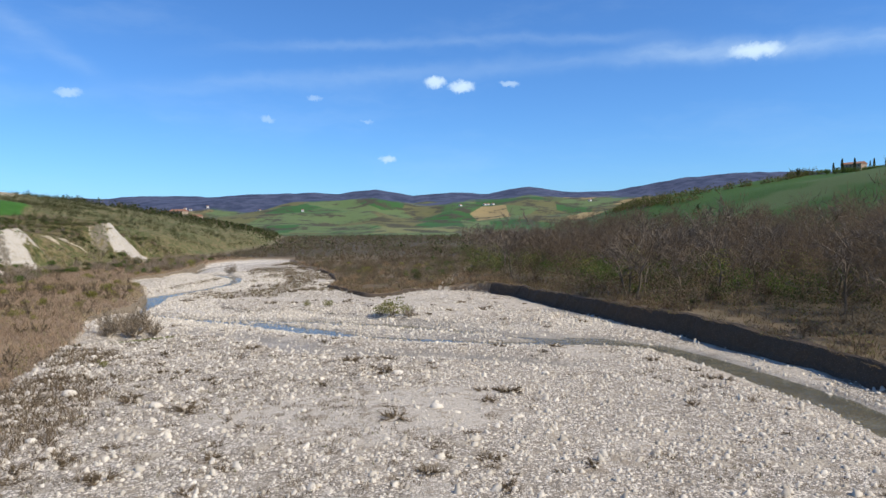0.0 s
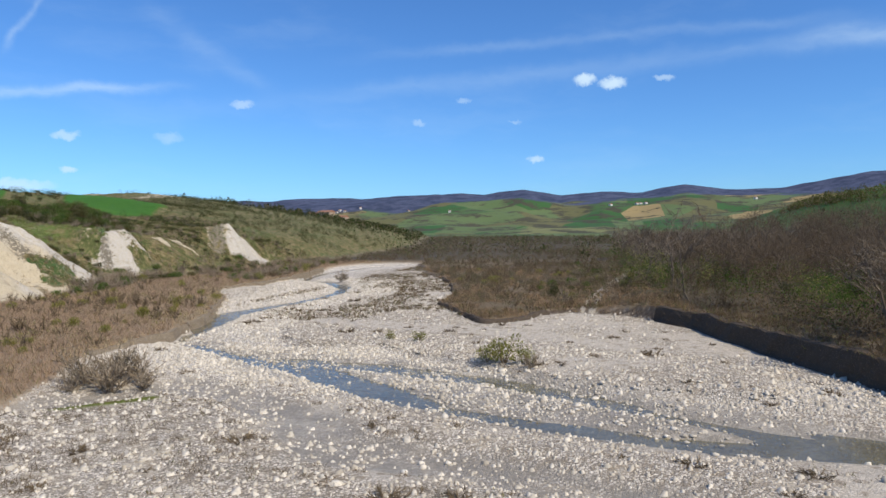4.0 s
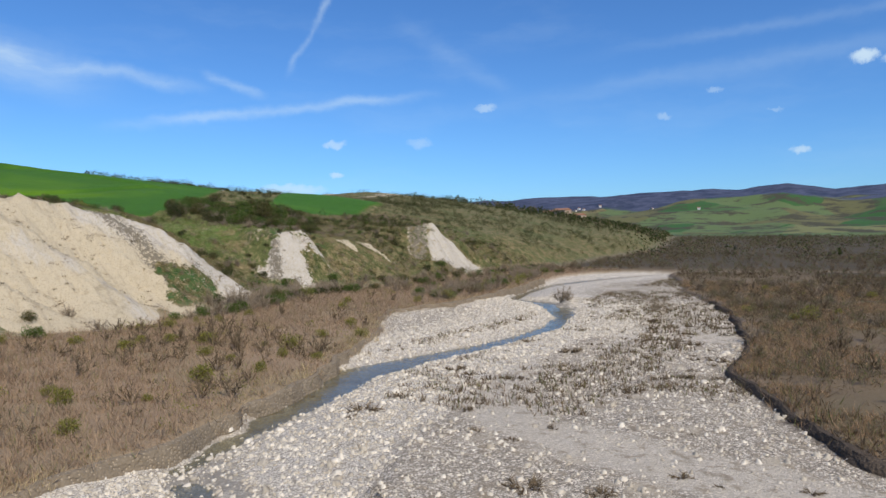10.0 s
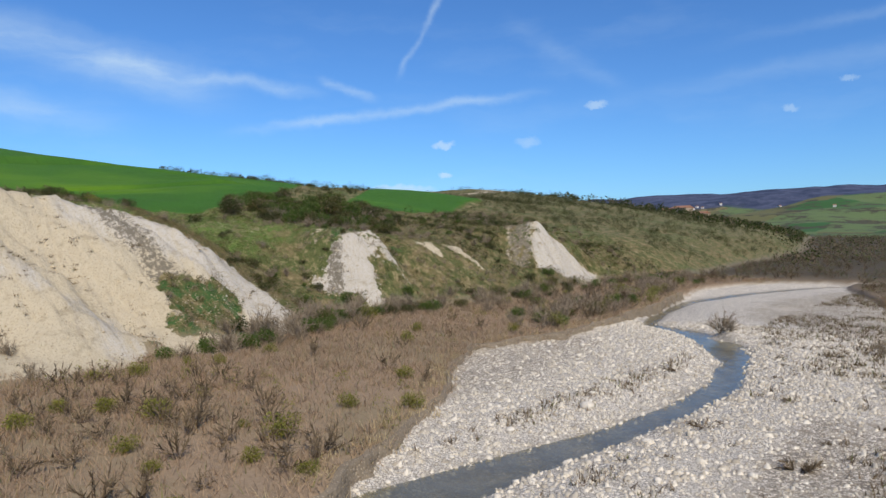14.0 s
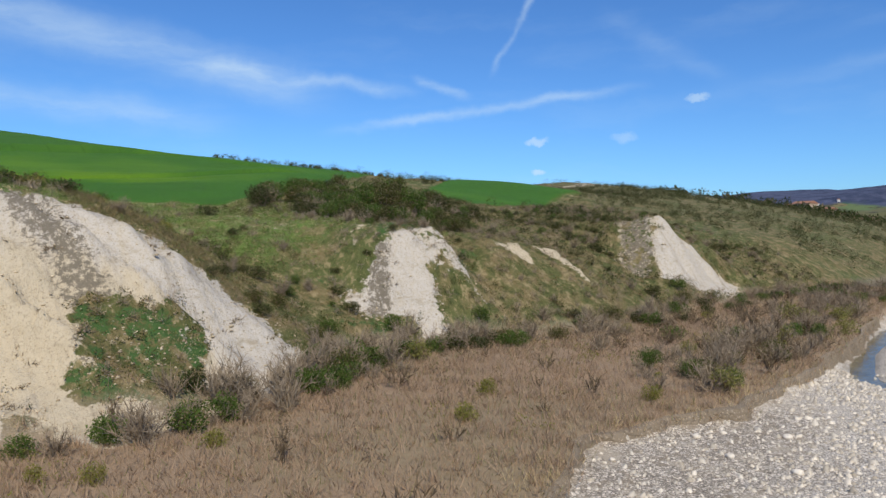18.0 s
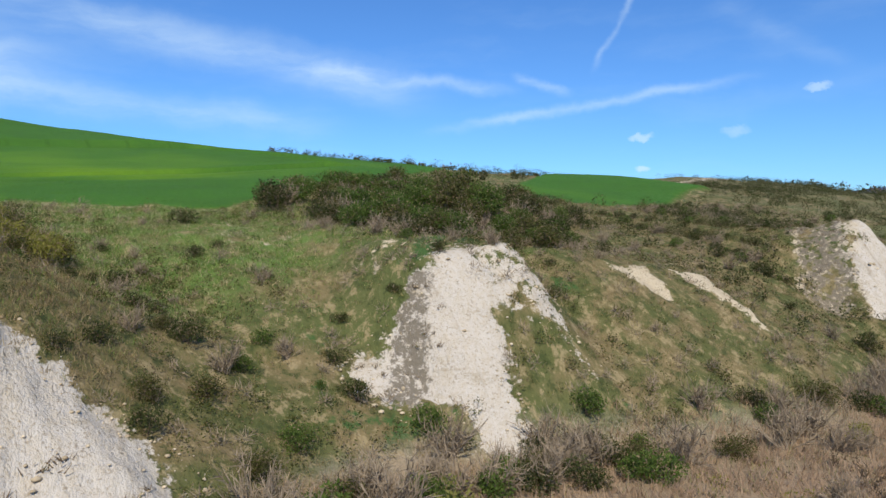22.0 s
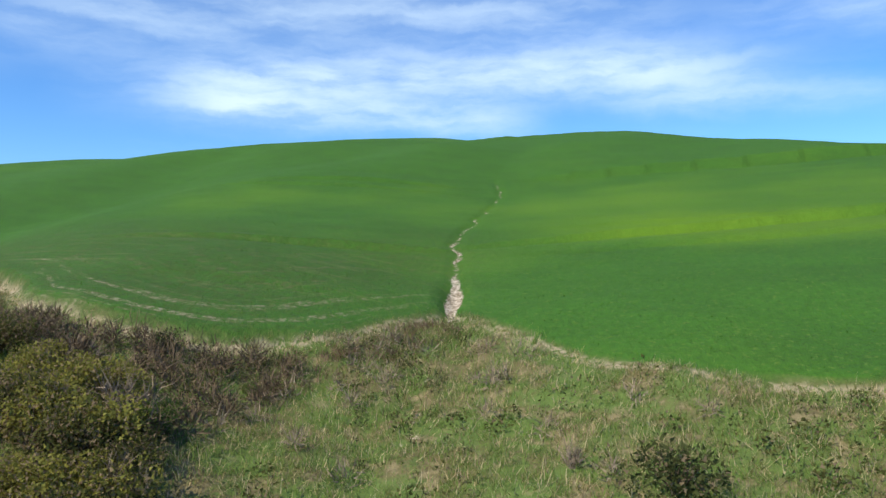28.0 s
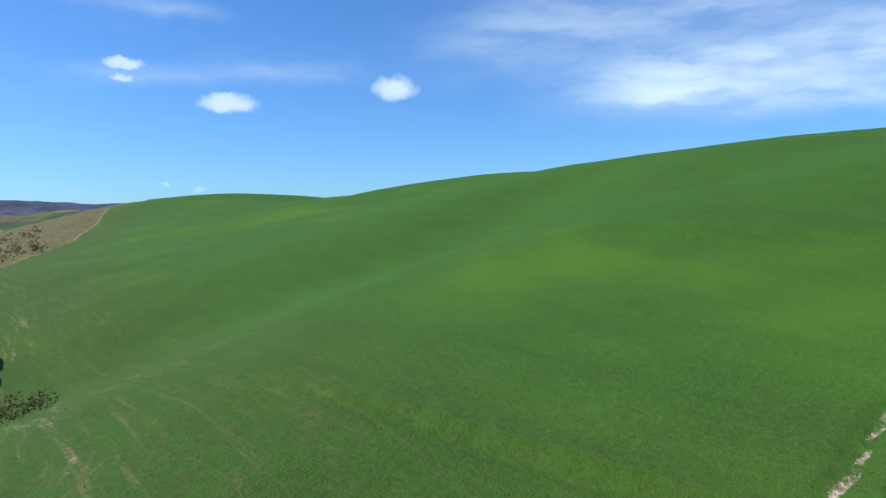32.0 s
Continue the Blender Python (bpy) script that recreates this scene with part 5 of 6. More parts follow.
def clod_material():
    m, g = material("clay_clod")
    p = g.n("ShaderNodeNewGeometry")
    c = g.mix(p.outputs["Random Per Island"], (0.34, 0.27, 0.17), (0.66, 0.55, 0.38))
    n = g.noise(p.outputs["Position"], 7.0, 4, 0.6)
    finish(g, g.mix(g.ramp(n, 0.4, 0.8, 0, 0.5), c, (0.25, 0.2, 0.13)), 0.95, n, 0.5, 0.03, 0.1)
    return m


stuff("clay_clods", *clay_clods(16000), clod_material(), "cream clods crumbling from the clay spurs", "clods")



def clay_tufts(n):
    x, y, z, c = scatter(n, (-130, -98, 100, 272), lambda c, x, y: sstep(c["clay"], 0.2, 0.6) * (c["d"] > 1) * sstep(fbm(x, y, 4, 3, 121), 0.05, 0.4))
    x, y, z = (np.repeat(v, 14) for v in (x, y, z))
    x, y = x + rng.normal(size=len(x)) * 0.22, y + rng.normal(size=len(x)) * 0.22
    way = unit(np.stack([rng.normal(size=len(x)), rng.normal(size=len(x)), np.ones(len(x))], 1))
    v = slivers(np.stack([x, y, z - 0.1], 1), way, 0.45, 0.06, rng)
    return v, loose(v)


stuff("clay_tufts", *clay_tufts(3600), M_BRAMBLE, "dry brown tufts clinging to the clay spurs", "grass")

# ---- shrubs and trees ----
juniper = Kind([thing("juniper_bush", leafy_bush(40 + k, 1.0, 1.25, 1100, 0.095, M_BROOM, M_BROWN), "olive-green broom bush among dry reeds", "bush", "broom bushes on the plain") for k in range(3)])
for x, y, s in [(-90, 127, 1.0), (-82.5, 128.3, 1.2), (-84.8, 131.5, 1.0), (-78.2, 135.5, 1.5), (-71, 146.6, 0.9), (-67.3, 149.6, 1.0), (-63, 122.5, 1.4),
                (-68.4, 138.8, 1.3), (-62, 136, 0.8), (-62, 128, 0.8), (-73, 131, 0.9), (-58, 108, 1.0), (-66, 112, 1.1), (-92, 176, 1.0)]:
    juniper.put(x, y, s)
x, y, z, c = scatter(160, (-104, -52, 75, 270), lambda c, x, y: (c["b_l"] > 3) * (c["d"] < -2) * 0.55)
juniper.spread(x[:45], y[:45], rng.uniform(0.5, 1.1, 45), z[:45])

grey_shrub = Kind([thing("bare_shrub", twig_bush(60 + k, 1.1, 1.7, 330, M_TWIG, 0.035), "leafless grey-brown shrub with fine twigs", "shrub", "bare shrubs") for k in range(4)])
brush = Kind([thing("brush_clump", twig_bush(70 + k, 0.9, 0.45, 200, M_BROWN, 0.05, 1.6)[:1], "low dark brown clump of dead brush on gravel", "brush", "brush clumps on the gravel") for k in range(4)])
willow = Kind([thing("willow_bush", leafy_bush(80 + k, 1.0, 1.7, 520, 0.10, M_WILLOW, M_BROWN, 7), "yellow-green willow bush budding on the gravel bar", "bush", "willow bushes on the gravel") for k in range(2)])
for x, y, s in [(-22.3, 110.8, 0.8), (-18.6, 110.2, 1.0), (-7.5, 100.2, 1.9), (-9.2, 100.8, 1.3), (-5.2, 99.4, 1.1), (-31, 62, 0.5)]:
    willow.put(x, y, s)
for x, y, s in [(-39.5, 86, 2.5), (-41.2, 85, 2.2), (-38, 87.6, 1.9), (-40.6, 88.2, 1.8), (-38.6, 84.5, 2.0), (-36.6, 86, 1.4), (-41, 83, 1.5), (-64.3, 206.3, 1.9), (-62.8, 205.4, 1.2), (-4.8, 98.4, 1.0), (-26, 171, 1.6), (-33, 163, 1.0), (-45, 200, 1.4)]:
    grey_shrub.put(x, y, s)
for x, y, s in [(-46.7, 124.4, 1.4), (-29.1, 115.5, 1.3), (-35.7, 91, 0.8), (-48.5, 141, 1.3), (-25.5, 116.5, 0.9), (-9, 66, 1.2), (-5.5, 66.5, 1.0), (-23, 50, 1.0), (-17.5, 46, 1.4)]:
    brush.put(x, y, s)
x, y, z, c = scatter(1600, (-60, 34, 30, 200), lambda c, x, y: (c["b_l"] < -1.5) * (c["b_r"] < -1.0) * (c["s_e"] > 2.5) * (c["l_e"] > 1.5) * (0.2 + 0.4 * sstep(fbm(x, y, 18, 2, 95), 0, 0.4) + 0.3 * window(y, 150, 220, 10) * (x > -52)))
brush.spread(x[:460], y[:460], np.clip(rng.lognormal(math.log(0.55), 0.45, 460), 0.25, 1.4)[:len(x)], z[:460])
v, t = blades(9000, (-62, -22, 128, 300), lambda c, x, y: (c["b_l"] < -1) * (c["b_r"] < 0) * (c["s_e"] > 2.5) * sstep(fbm(x, y, 9, 3, 96) + 0.4 * sstep(y, 140, 200), -0.05, 0.3), 0.6, 0.09, 0.7, 7, 0.25)
stuff("gravel_scrub", v, t, M_BRAMBLE, "low brown scrub growing through the gravel", "scrub")
v, t = blades(7000, (-40, 30, 30, 84), lambda c, x, y: (c["b_l"] < -1) * (c["b_r"] < -1) * (c["s_e"] > 2.5) * (c["l_e"] > 1.2) * sstep(fbm(x, y, 6, 3, 97) - 0.012 * x, 0.0, 0.3), 0.26, 0.05, 1.1, 8, 0.16)
v2, t2 = blades(1000, (-42, 30, 30, 90), lambda c, x, y: (c["b_l"] < -1) * (c["b_r"] < -1) * (c["s_e"] > 2.5) * (c["l_e"] > 1.2) * (0.08 + 0.6 * sstep(fbm(x, y, 9, 3, 97) - 0.012 * x, 0.0, 0.3)), 0.32, 0.045, 1.3, 46, 0.28)
stuff("gravel_herbs", v2, t2, M_BROWN, "dark brown cushions of dead herbs on the gravel bar", "weeds")
stuff("gravel_weeds", v, t, M_BRAMBLE, "small dry weeds scattered over the gravel bar", "weeds")

# dead growth on the step; its dark row also stands in for the edge's shadow
v, t = blades(1500, (-38, 16, 88, 113), lambda c, x, y: sstep(line_near(x, y, STEP)[0], 1.3, 0.3) * sstep(fbm(x, y, 5, 2, 197), -0.3, 0.1), 0.42, 0.06, 1.0, 12, 0.25)
stuff("step_scrub", v, t, M_BROWN, "dark dead growth along the low gravel step", "scrub")
v, t = blades(4200, (-46, -16, 28, 72), lambda c, x, y: window(c["b_l"], -8, 1.5, 2.5) * sstep(fbm(x, y, 6, 3, 198), -0.25, 0.2), 0.5, 0.06, 0.9, 12, 0.25)
stuff("shore_weeds", v, t, M_BROWN, "dark brown dead weeds at the edge of the gravel", "weeds")

FOOT_BUSHES = [(-96.5, 117, 1.6), (-97.5, 121, 1.3), (-97, 126, 1.5), (-95, 112, 1.4), (-98.5, 151, 1.3), (-100, 157, 1.2), (-101.5, 166, 1.6), (-104, 171, 1.7), (-107, 180.5, 1.5), (-109, 186, 1.3)]
x, y, z, c = scatter(900, (-60, 16, 126, 250), lambda c, x, y: (c["b_r"] > 1.5) * (1 - c["track"]) * sstep(fbm(x, y, 12, 2, 199), -0.2, 0.2))
grey_shrub.spread(x[:70], y[:70], rng.uniform(0.7, 1.7, 70)[:len(x)], z[:70])
juniper.spread(x[70:100], y[70:100], rng.uniform(0.6, 1.4, 30), z[70:100])
# shrubs along the foot of the clay spurs
x, y, z, c = scatter(1500, (-124, -96, 108, 300), lambda c, x, y: window(c["d"], -5, 2.5, 1.0) * (0.25 + 0.75 * window(y, 150, 196, 5)) * (1 - c["clay"]))
k = min(len(x), 130)
grey_shrub.spread(x[:k:2], y[:k:2], rng.uniform(0.9, 1.9, len(x[:k:2])), z[:k:2])
scrub_bush = Kind([thing("scrub_bush", leafy_bush(100 + k, 1.0, 1.1, 1000, 0.085, M_SCRUB, M_BROWN), "dark green evergreen scrub bush on the hillside", "bush", "scrub bushes on the hillside") for k in range(4)])
green_bush = Kind([thing("leafy_bush", leafy_bush(120 + k, 1.0, 1.25, 1150, 0.085, M_GREEN, M_BARK), "fresh green leafy bush on the hillside", "bush", "leafy bushes on the hillside") for k in range(4)])
green_bush.spread(x[1:k:4], y[1:k:4], rng.uniform(0.9, 1.6, len(x[1:k:4])), z[1:k:4])
scrub_bush.spread(x[3:k:4], y[3:k:4], rng.uniform(0.9, 1.6, len(x[3:k:4])), z[3:k:4])
for x, y, s in [(-100.8, 161, 2.0), (-103.2, 156.4, 1.5), (-99.5, 152.7, 1.4), (-103, 159.2, 1.3), (-105, 169.5, 1.7), (-104, 167, 1.5), (-102, 164, 1.6), (-96.4, 197.3, 1.3), (-82.4, 196.5, 2.0), (-97.5, 148, 1.1)]:
    grey_shrub.put(x, y, s)
for x, y, s in [(-108.4, 174.8, 1.7), (-105.6, 176.3, 1.4), (-103, 217, 1.5), (-95.8, 210, 1.4), (-86.7, 221, 1.8), (-107.5, 184, 1.2)]:
    green_bush.put(x, y, s)
for x, y, s in FOOT_BUSHES:
    green_bush.put(x, y, s)
for x, y, s in [(-101.5, 159, 2.3), (-100, 163.5, 2.1), (-103, 166.5, 2.4), (-105.5, 172.5, 2.0), (-107.5, 178, 2.1), (-108.5, 190.5, 1.8), (-105.5, 196.5, 2.0), (-103.5, 204, 1.8), (-106, 222, 2.0), (-107, 230, 1.9), (-99, 118, 1.6), (-103.5, 134, 1.2)]:
    grey_shrub.put(x, y, s)
willow.put(-105.2, 180.2, 1.7)
willow.put(-84, 228, 1.6)
for x, y, s in [(-136.8, 176, 1.0), (-144.4, 170, 0.7), (-135.4, 171.5, 0.8), (-129.8, 169.2, 1.0), (-118.8, 167, 1.1), (-121.9, 172, 1.3), (-121.7, 169, 1.0), (-119.9, 173.7, 1.2), (-116.8, 165.1, 0.8),
                (-132.9, 166.2, 0.9), (-124.1, 183, 0.7), (-129.8, 179.3, 0.6), (-134.7, 194.8, 1.6), (-140.6, 191.8, 1.0), (-143.2, 170, 0.7), (-130.2, 179.8, 0.7), (-136.7, 187.1, 0.8), (-140, 172.1, 0.6)]:
    (scrub_bush if (x * 7) % 3 > 1 else grey_shrub).put(x, y, s)
for x, y, s in [(-130.5, 156.7, 1.2), (-138.6, 152.5, 1.4), (-131.8, 159.3, 1.1), (-135.4, 162.5, 1.1), (-135.8, 164.5, 1.0), (-136.1, 166.8, 0.9), (-132.3, 169.7, 1.0), (-126.1, 170, 1.0), (-126.5, 171.3, 0.9),
                (-128.9, 166.3, 0.9), (-125.4, 164, 0.7), (-151.6, 154.6, 1.0), (-142, 162.6, 1.1), (-143.1, 160.1, 1.3)]:
    scrub_bush.put(x, y, s)
# the wood on the brow between the two fields
BROW = [(-160, 190), (-150, 189), (-140, 191), (-131, 190), (-126, 194), (-128, 204), (-134, 214), (-146, 226), (-158, 226), (-172, 215), (-172, 203)]
x, y, z, c = scatter(1500, (-176, -122, 180, 230), lambda c, x, y: (inside(x, y, BROW) > -1) * (1 - c["clay"]) * sstep(fbm(x, y, 6, 2, 161), -0.6, 0.0))
brow_bush = Kind([thing("brow_bush", leafy_bush(160 + k, 1.5, 2.1, 1700, 0.12, M_GREEN if k < 2 else (M_OLIVE if k < 3 else M_SCRUB), M_BARK, 16), "green bush in the small wood on the brow", "bush", "bushes of the brow wood") for k in range(4)])
brow_bush.spread(x[:120], y[:120], rng.uniform(0.85, 1.55, 120), z[:120])
scrub_bush.spread(x[120:175], y[120:175], rng.uniform(0.8, 1.6, 55), z[120:175])
grey_shrub.spread(x[175:215], y[175:215], rng.uniform(0.9, 1.8, 40), z[175:215])
brow_tree = Kind([thing("brow_tree", leafy_bush(170 + k, 2.0, 4.6, 2600, 0.15, M_GREEN if k else M_OLIVE, M_BARK, 20), "taller leafy tree rising from the brow wood", "tree", "trees of the brow wood") for k in range(2)])
for x, y, s in [(-146, 207.5, 1.5), (-149, 210, 1.3), (-143, 204.5, 1.25), (-152, 206.5, 1.2), (-141, 208.5, 1.3), (-147, 203, 1.1), (-155, 212, 1.1), (-138, 203.5, 1.0), (-150, 201, 0.9), (-135, 206, 0.9)]:
    brow_tree.put(x, y, s)
# shrubs along the top edge of the southern clay face
for x, y, s in [(-129.5, 144, 1.2), (-130.5, 141, 1.0), (-131.5, 147, 1.3), (-130, 137.5, 1.1), (-132, 134, 1.2), (-130.5, 131, 0.9), (-131.5, 127, 1.2), (-129.5, 150.5, 0.9), (-133.5, 139, 1.1), (-127.5, 148.5, 0.8)]:
    (scrub_bush if (x * 3) % 2 > 1 else grey_shrub).put(x, y, s)
foot_bush = Kind([thing("foot_bush", leafy_bush(180 + k, 2.0, 2.4, 2200, 0.12, M_OLIVE if k else M_GREEN, M_BROWN, 14), "dense olive bush at the foot of the clay spurs", "bush", "bushes at the foot of the spurs") for k in range(3)])
for x, y, s in [(-101.5, 166, 0.8), (-104, 171, 0.95), (-106.5, 175.5, 0.8), (-109, 181, 0.75), (-103, 161.5, 0.65), (-100.5, 168.5, 0.7), (-108.5, 188, 0.7), (-106.5, 194, 0.75), (-104.5, 200, 0.7), (-102, 128, 0.55), (-101, 121.5, 0.7), (-107, 214, 0.8), (-109, 236, 0.9), (-110, 246, 0.8), (-112, 173, 0.6), (-114.5, 176, 0.7), (-117.5, 172, 0.6), (-110, 176.5, 0.7), (-120.5, 175, 0.55), (-116, 169, 0.6), (-123, 171, 0.5)]:
    foot_bush.put(x, y, s)
# shrubs and willows behind the left bank
x, y, z, c = scatter(900, (-108, -74, 186, 285), lambda c, x, y: window(c["b_l"], 1.5, 12, 1.0) * (c["d"] < 0) * 0.8)
grey_shrub.spread(x[:60], y[:60], rng.uniform(0.9, 2.0, 60), z[:60])
foot_bush.spread(x[60:78], y[60:78], rng.uniform(0.45, 0.85, 18), z[60:78])
willow.spread(x[78:90], y[78:90], rng.uniform(0.9, 1.7, 12), z[78:90])
# the thicket above the gully
THICKET = [(-127, 163), (-131, 156), (-139, 150), (-145, 149), (-148, 153), (-146.5, 159), (-140, 164), (-133, 166)]
x, y, z, c = scatter(600, (-156, -124, 145, 168), lambda c, x, y: inside(x, y, THICKET) > -0.5)
broom = Kind([thing("broom_bush", leafy_bush(140 + k, 1.0, 1.15, 1500, 0.075, M_BROOM, M_BROWN), "olive broom bush in a dense hillside thicket", "bush", "broom thicket above the gully") for k in range(3)])
broom.spread(x[:85], y[:85], rng.uniform(0.9, 1.6, 85), z[:85])
foot_bush.spread(x[110:135], y[110:135], rng.uniform(0.6, 0.95, 25)[:len(x[110:135])], z[110:135])
grey_shrub.spread(x[135:155], y[135:155], rng.uniform(0.8, 1.4, 20)[:len(x[135:155])], z[135:155])
# scattered over the slopes
x, y, z, c = scatter(2600, (-168, -106, 130, 285), lambda c, x, y: (c["d"] > 3) * (1 - c["clay"]) * (c["field_edge"] < -2) * (0.10 + 0.6 * sstep(fbm(x, y, 22, 3, 98), 0.0, 0.4) + 0.35 * sstep(y, 215, 250)))
scrub_bush.spread(x[:190], y[:190], np.clip(rng.lognormal(math.log(0.75), 0.35, 190), 0.35, 1.6)[:len(x)], z[:190])
grey_shrub.spread(x[190:270], y[190:270], rng.uniform(0.45, 1.1, 80), z[190:270])
green_bush.spread(x[270:330], y[270:330], rng.uniform(0.4, 1.0, 60), z[270:330])


def clumps(n, box, keep, radius, per, size, tall=1.0, lift=0.0):
    """Many far bushes or tree crowns in one mesh."""
    x, y, z, c = scatter(n, box, keep)
    r = radius * (0.6 + 0.8 * rng.random(len(x)))
    cen = np.repeat(np.stack([x, y, z + 0.55 * r * tall + lift * (0.6 + 0.6 * rng.random(len(x)))], 1), per, 0)
    rr = np.repeat(r, per)
    m = len(cen)
    d = unit(rng.normal(size=(m, 3)))
    p = cen + d * np.stack([rr, rr, rr * tall], 1) * (0.5 + 0.5 * rng.random(m))[:, None]
    a = unit(d + 0.8 * rng.normal(size=(m, 3)))
    b = unit(np.cross(a, rng.normal(size=(m, 3))))
    s = (size * (0.6 + 0.8 * rng.random(m)))[:, None]
    v = np.stack([p - b * s * 0.45, p + b * s * 0.45, p + a * s * 1.2], 1)
    return v, loose(v)


def twig_clumps(n, box, keep, radius, per, length, width, tall=1.0, lift=0.0):
    """Bare crowns or shrubs: fine twigs that spread from many centres, in one mesh."""
    x, y, z, c = scatter(n, box, keep)
    r = np.repeat(radius * (0.6 + 0.8 * rng.random(len(x))), per)
    cen = np.repeat(np.stack([x, y, z + 0.4 * radius * tall + lift * (0.55 + 0.6 * rng.random(len(x)))], 1), per, 0)
    d = unit(rng.normal(size=(len(r), 3)) + [0, 0, 0.25])
    p = cen + d * np.stack([r, r, r * tall], 1) * (0.15 + 0.75 * rng.random(len(r)))[:, None]
    v = slivers(p, unit(d + 0.6 * rng.normal(size=d.shape) + [0, 0, 0.5]), length * (0.5 + rng.random(len(r))), width, rng)
    return v, loose(v)


stuff("hillside_tussocks", *clumps(2600, (-168, -104, 128, 290), lambda c, x, y: (c["d"] > 1) * (1 - c["clay"]) * (c["field_edge"] < -1) * (0.25 + 0.75 * sstep(fbm(x, y, 13, 3, 110), -0.1, 0.3)), 0.4, 46, 0.075, 0.9), M_SCRUB, "low dark tussocks and seedlings on the hillside", "scrub")
stuff("rim_scrub", *twig_clumps(330, (-155, -142, 140, 161), lambda c, x, y: (c["field_edge"] < -1.2) * sstep(fbm(x, y, 5, 2, 214), -0.5, 0.0), 0.8, 80, 0.55, 0.045, 1.0), M_BROWN, "dark brown bare scrub below the field edge", "scrub")
stuff("rim_herbs", *clumps(300, (-155, -142, 140, 161), lambda c, x, y: (c["field_edge"] < -1.4) * sstep(fbm(x, y, 5, 2, 215), -0.3, 0.1), 0.6, 90, 0.07, 1.0), M_OLIVE, "low olive herbs below the field edge", "scrub")
stuff("slope_twigs", *twig_clumps(3000, (-168, -104, 128, 290), lambda c, x, y: (c["d"] > 0.5) * (1 - c["clay"]) * (c["field_edge"] < -1.5) * (0.12 + 0.88 * sstep(fbm(x, y, 10, 3, 212), -0.05, 0.3)), 0.6, 46, 0.5, 0.045, 1.0), M_TWIG, "grey-brown bare shrubs scattered over the slopes", "scrub")
stuff("slope_shrubs", *clumps(5600, (-168, -104, 128, 290), lambda c, x, y: (c["d"] > 0.5) * (1 - c["clay"]) * (c["field_edge"] < -2) * (1 - 0.85 * c["dry"]) * (0.06 + sstep(fbm(x, y, 11, 3, 210), -0.1, 0.25) + 0.35 * window(c["d"], -1, 5, 1)), 0.75, 64, 0.11, 1.0), M_OLIVE, "olive shrubs crowding the slopes", "scrub")
stuff("hillside_brambles", *clumps(1300, (-168, -104, 128, 290), lambda c, x, y: (c["d"] > 1) * (1 - c["clay"]) * (c["field_edge"] < -1) * sstep(fbm(x, y, 15, 3, 111), -0.05, 0.3), 0.5, 46, 0.08, 0.8), M_BRAMBLE, "low brown brambles on the hillside", "scrub")
far_scrub = lambda c, x, y: (1 - 0.9 * window(y, 236, 272, 2) * window(c["d"], -5, 17, 1)) * (c["d"] > 4) * (1 - np.minimum(1, c["clay"] * 1.2)) * (c["field_edge"] < -2) * (0.25 + 0.75 * sstep(fbm(x, y, 30, 3, 99), -0.3, 0.25))
stuff("hillside_scrub", *clumps(4600, (-330, -102, 222, 560), far_scrub, 1.3, 130, 0.17), M_SCRUB, "dark evergreen scrub over the far hillside", "scrub")
stuff("hillside_scrub", *clumps(1900, (-420, -120, 540, 1250), far_scrub, 3.0, 24, 1.3), M_SCRUB, "dark evergreen scrub over the far hillside", "scrub")
stuff("ridge_scrub", *clumps(520, (-420, -165, 205, 360), lambda c, x, y: far_scrub(c, x, y) * (c["z"] > 26), 0.75, 130, 0.32, 0.9), M_SCRUB, "bushes along the brow of the hill", "scrub")

stuff("crest_bushes", *clumps(700, (-285, -215, 195, 265), lambda c, x, y: sstep(line_near(x, y, [(-270, 202), (-257, 211), (-241, 221), (-227, 241), (-218, 260)])[0], 5, 1.5) * sstep(fbm(x, y, 14, 2, 167), 0.0, 0.2), 0.9, 130, 0.22, 1.0, -0.5), M_SCRUB, "dark bushes along the crest beyond the field", "scrub")
stuff("south_scrub", *clumps(420, (-172, -100, -260, 90), lambda c, x, y: (c["d"] > 6) * (c["field_edge"] < -3) * 0.8, 1.6, 40, 0.5), M_SCRUB, "dark scrub on the far edge of the field", "scrub")
stuff("field_corner_brush", *clumps(30, (-163, -153, 92, 104), lambda c, x, y: np.ones(len(x)), 0.7, 50, 0.2), M_SCRUB, "dark brush at the head of a gully in the field", "scrub")
# bare woods on the east terrace
wood_keep = lambda c, x, y: (c["b_r"] > 5) * (1 - c["track"]) * sstep(x + 0.22 * (y - 130), 4, 22)
trees = Kind([thing("bare_tree", bare_tree(200 + k, 9.0, M_BARK, 0.06), "leafless grey-brown tree in the riverside wood", "tree", "bare trees of the riverside wood") for k in range(5)])
x, y, z, c = scatter(1800, (8, 120, 40, 330), wood_keep)
trees.spread(x[:170], y[:170], rng.uniform(1.05, 1.75, 170), z[:170])
for x, y, s in [(62, 107, 1.75), (50, 103, 1.35), (66, 99, 1.7), (57, 92, 1.3), (73, 112, 1.8), (54, 115, 1.5), (46, 121, 1.4), (41, 134, 1.45), (60, 126, 1.6)]:
    trees.put(x, y, s)


def joined_trees(n, box, keep, protos_made, lo, hi):
    x, y, z, c = scatter(n, box, keep)
    parts = []
    for px, py, pz in zip(x, y, z):
        v, t = protos_made[int(rng.integers(len(protos_made)))]
        a, s = rng.random() * 6.283, rng.uniform(lo, hi)
        rot = np.array([[math.cos(a), -math.sin(a), 0], [math.sin(a), math.cos(a), 0], [0, 0, 1]]) * s
        parts.append((v @ rot.T + (px, py, pz), t))
    return join(parts)


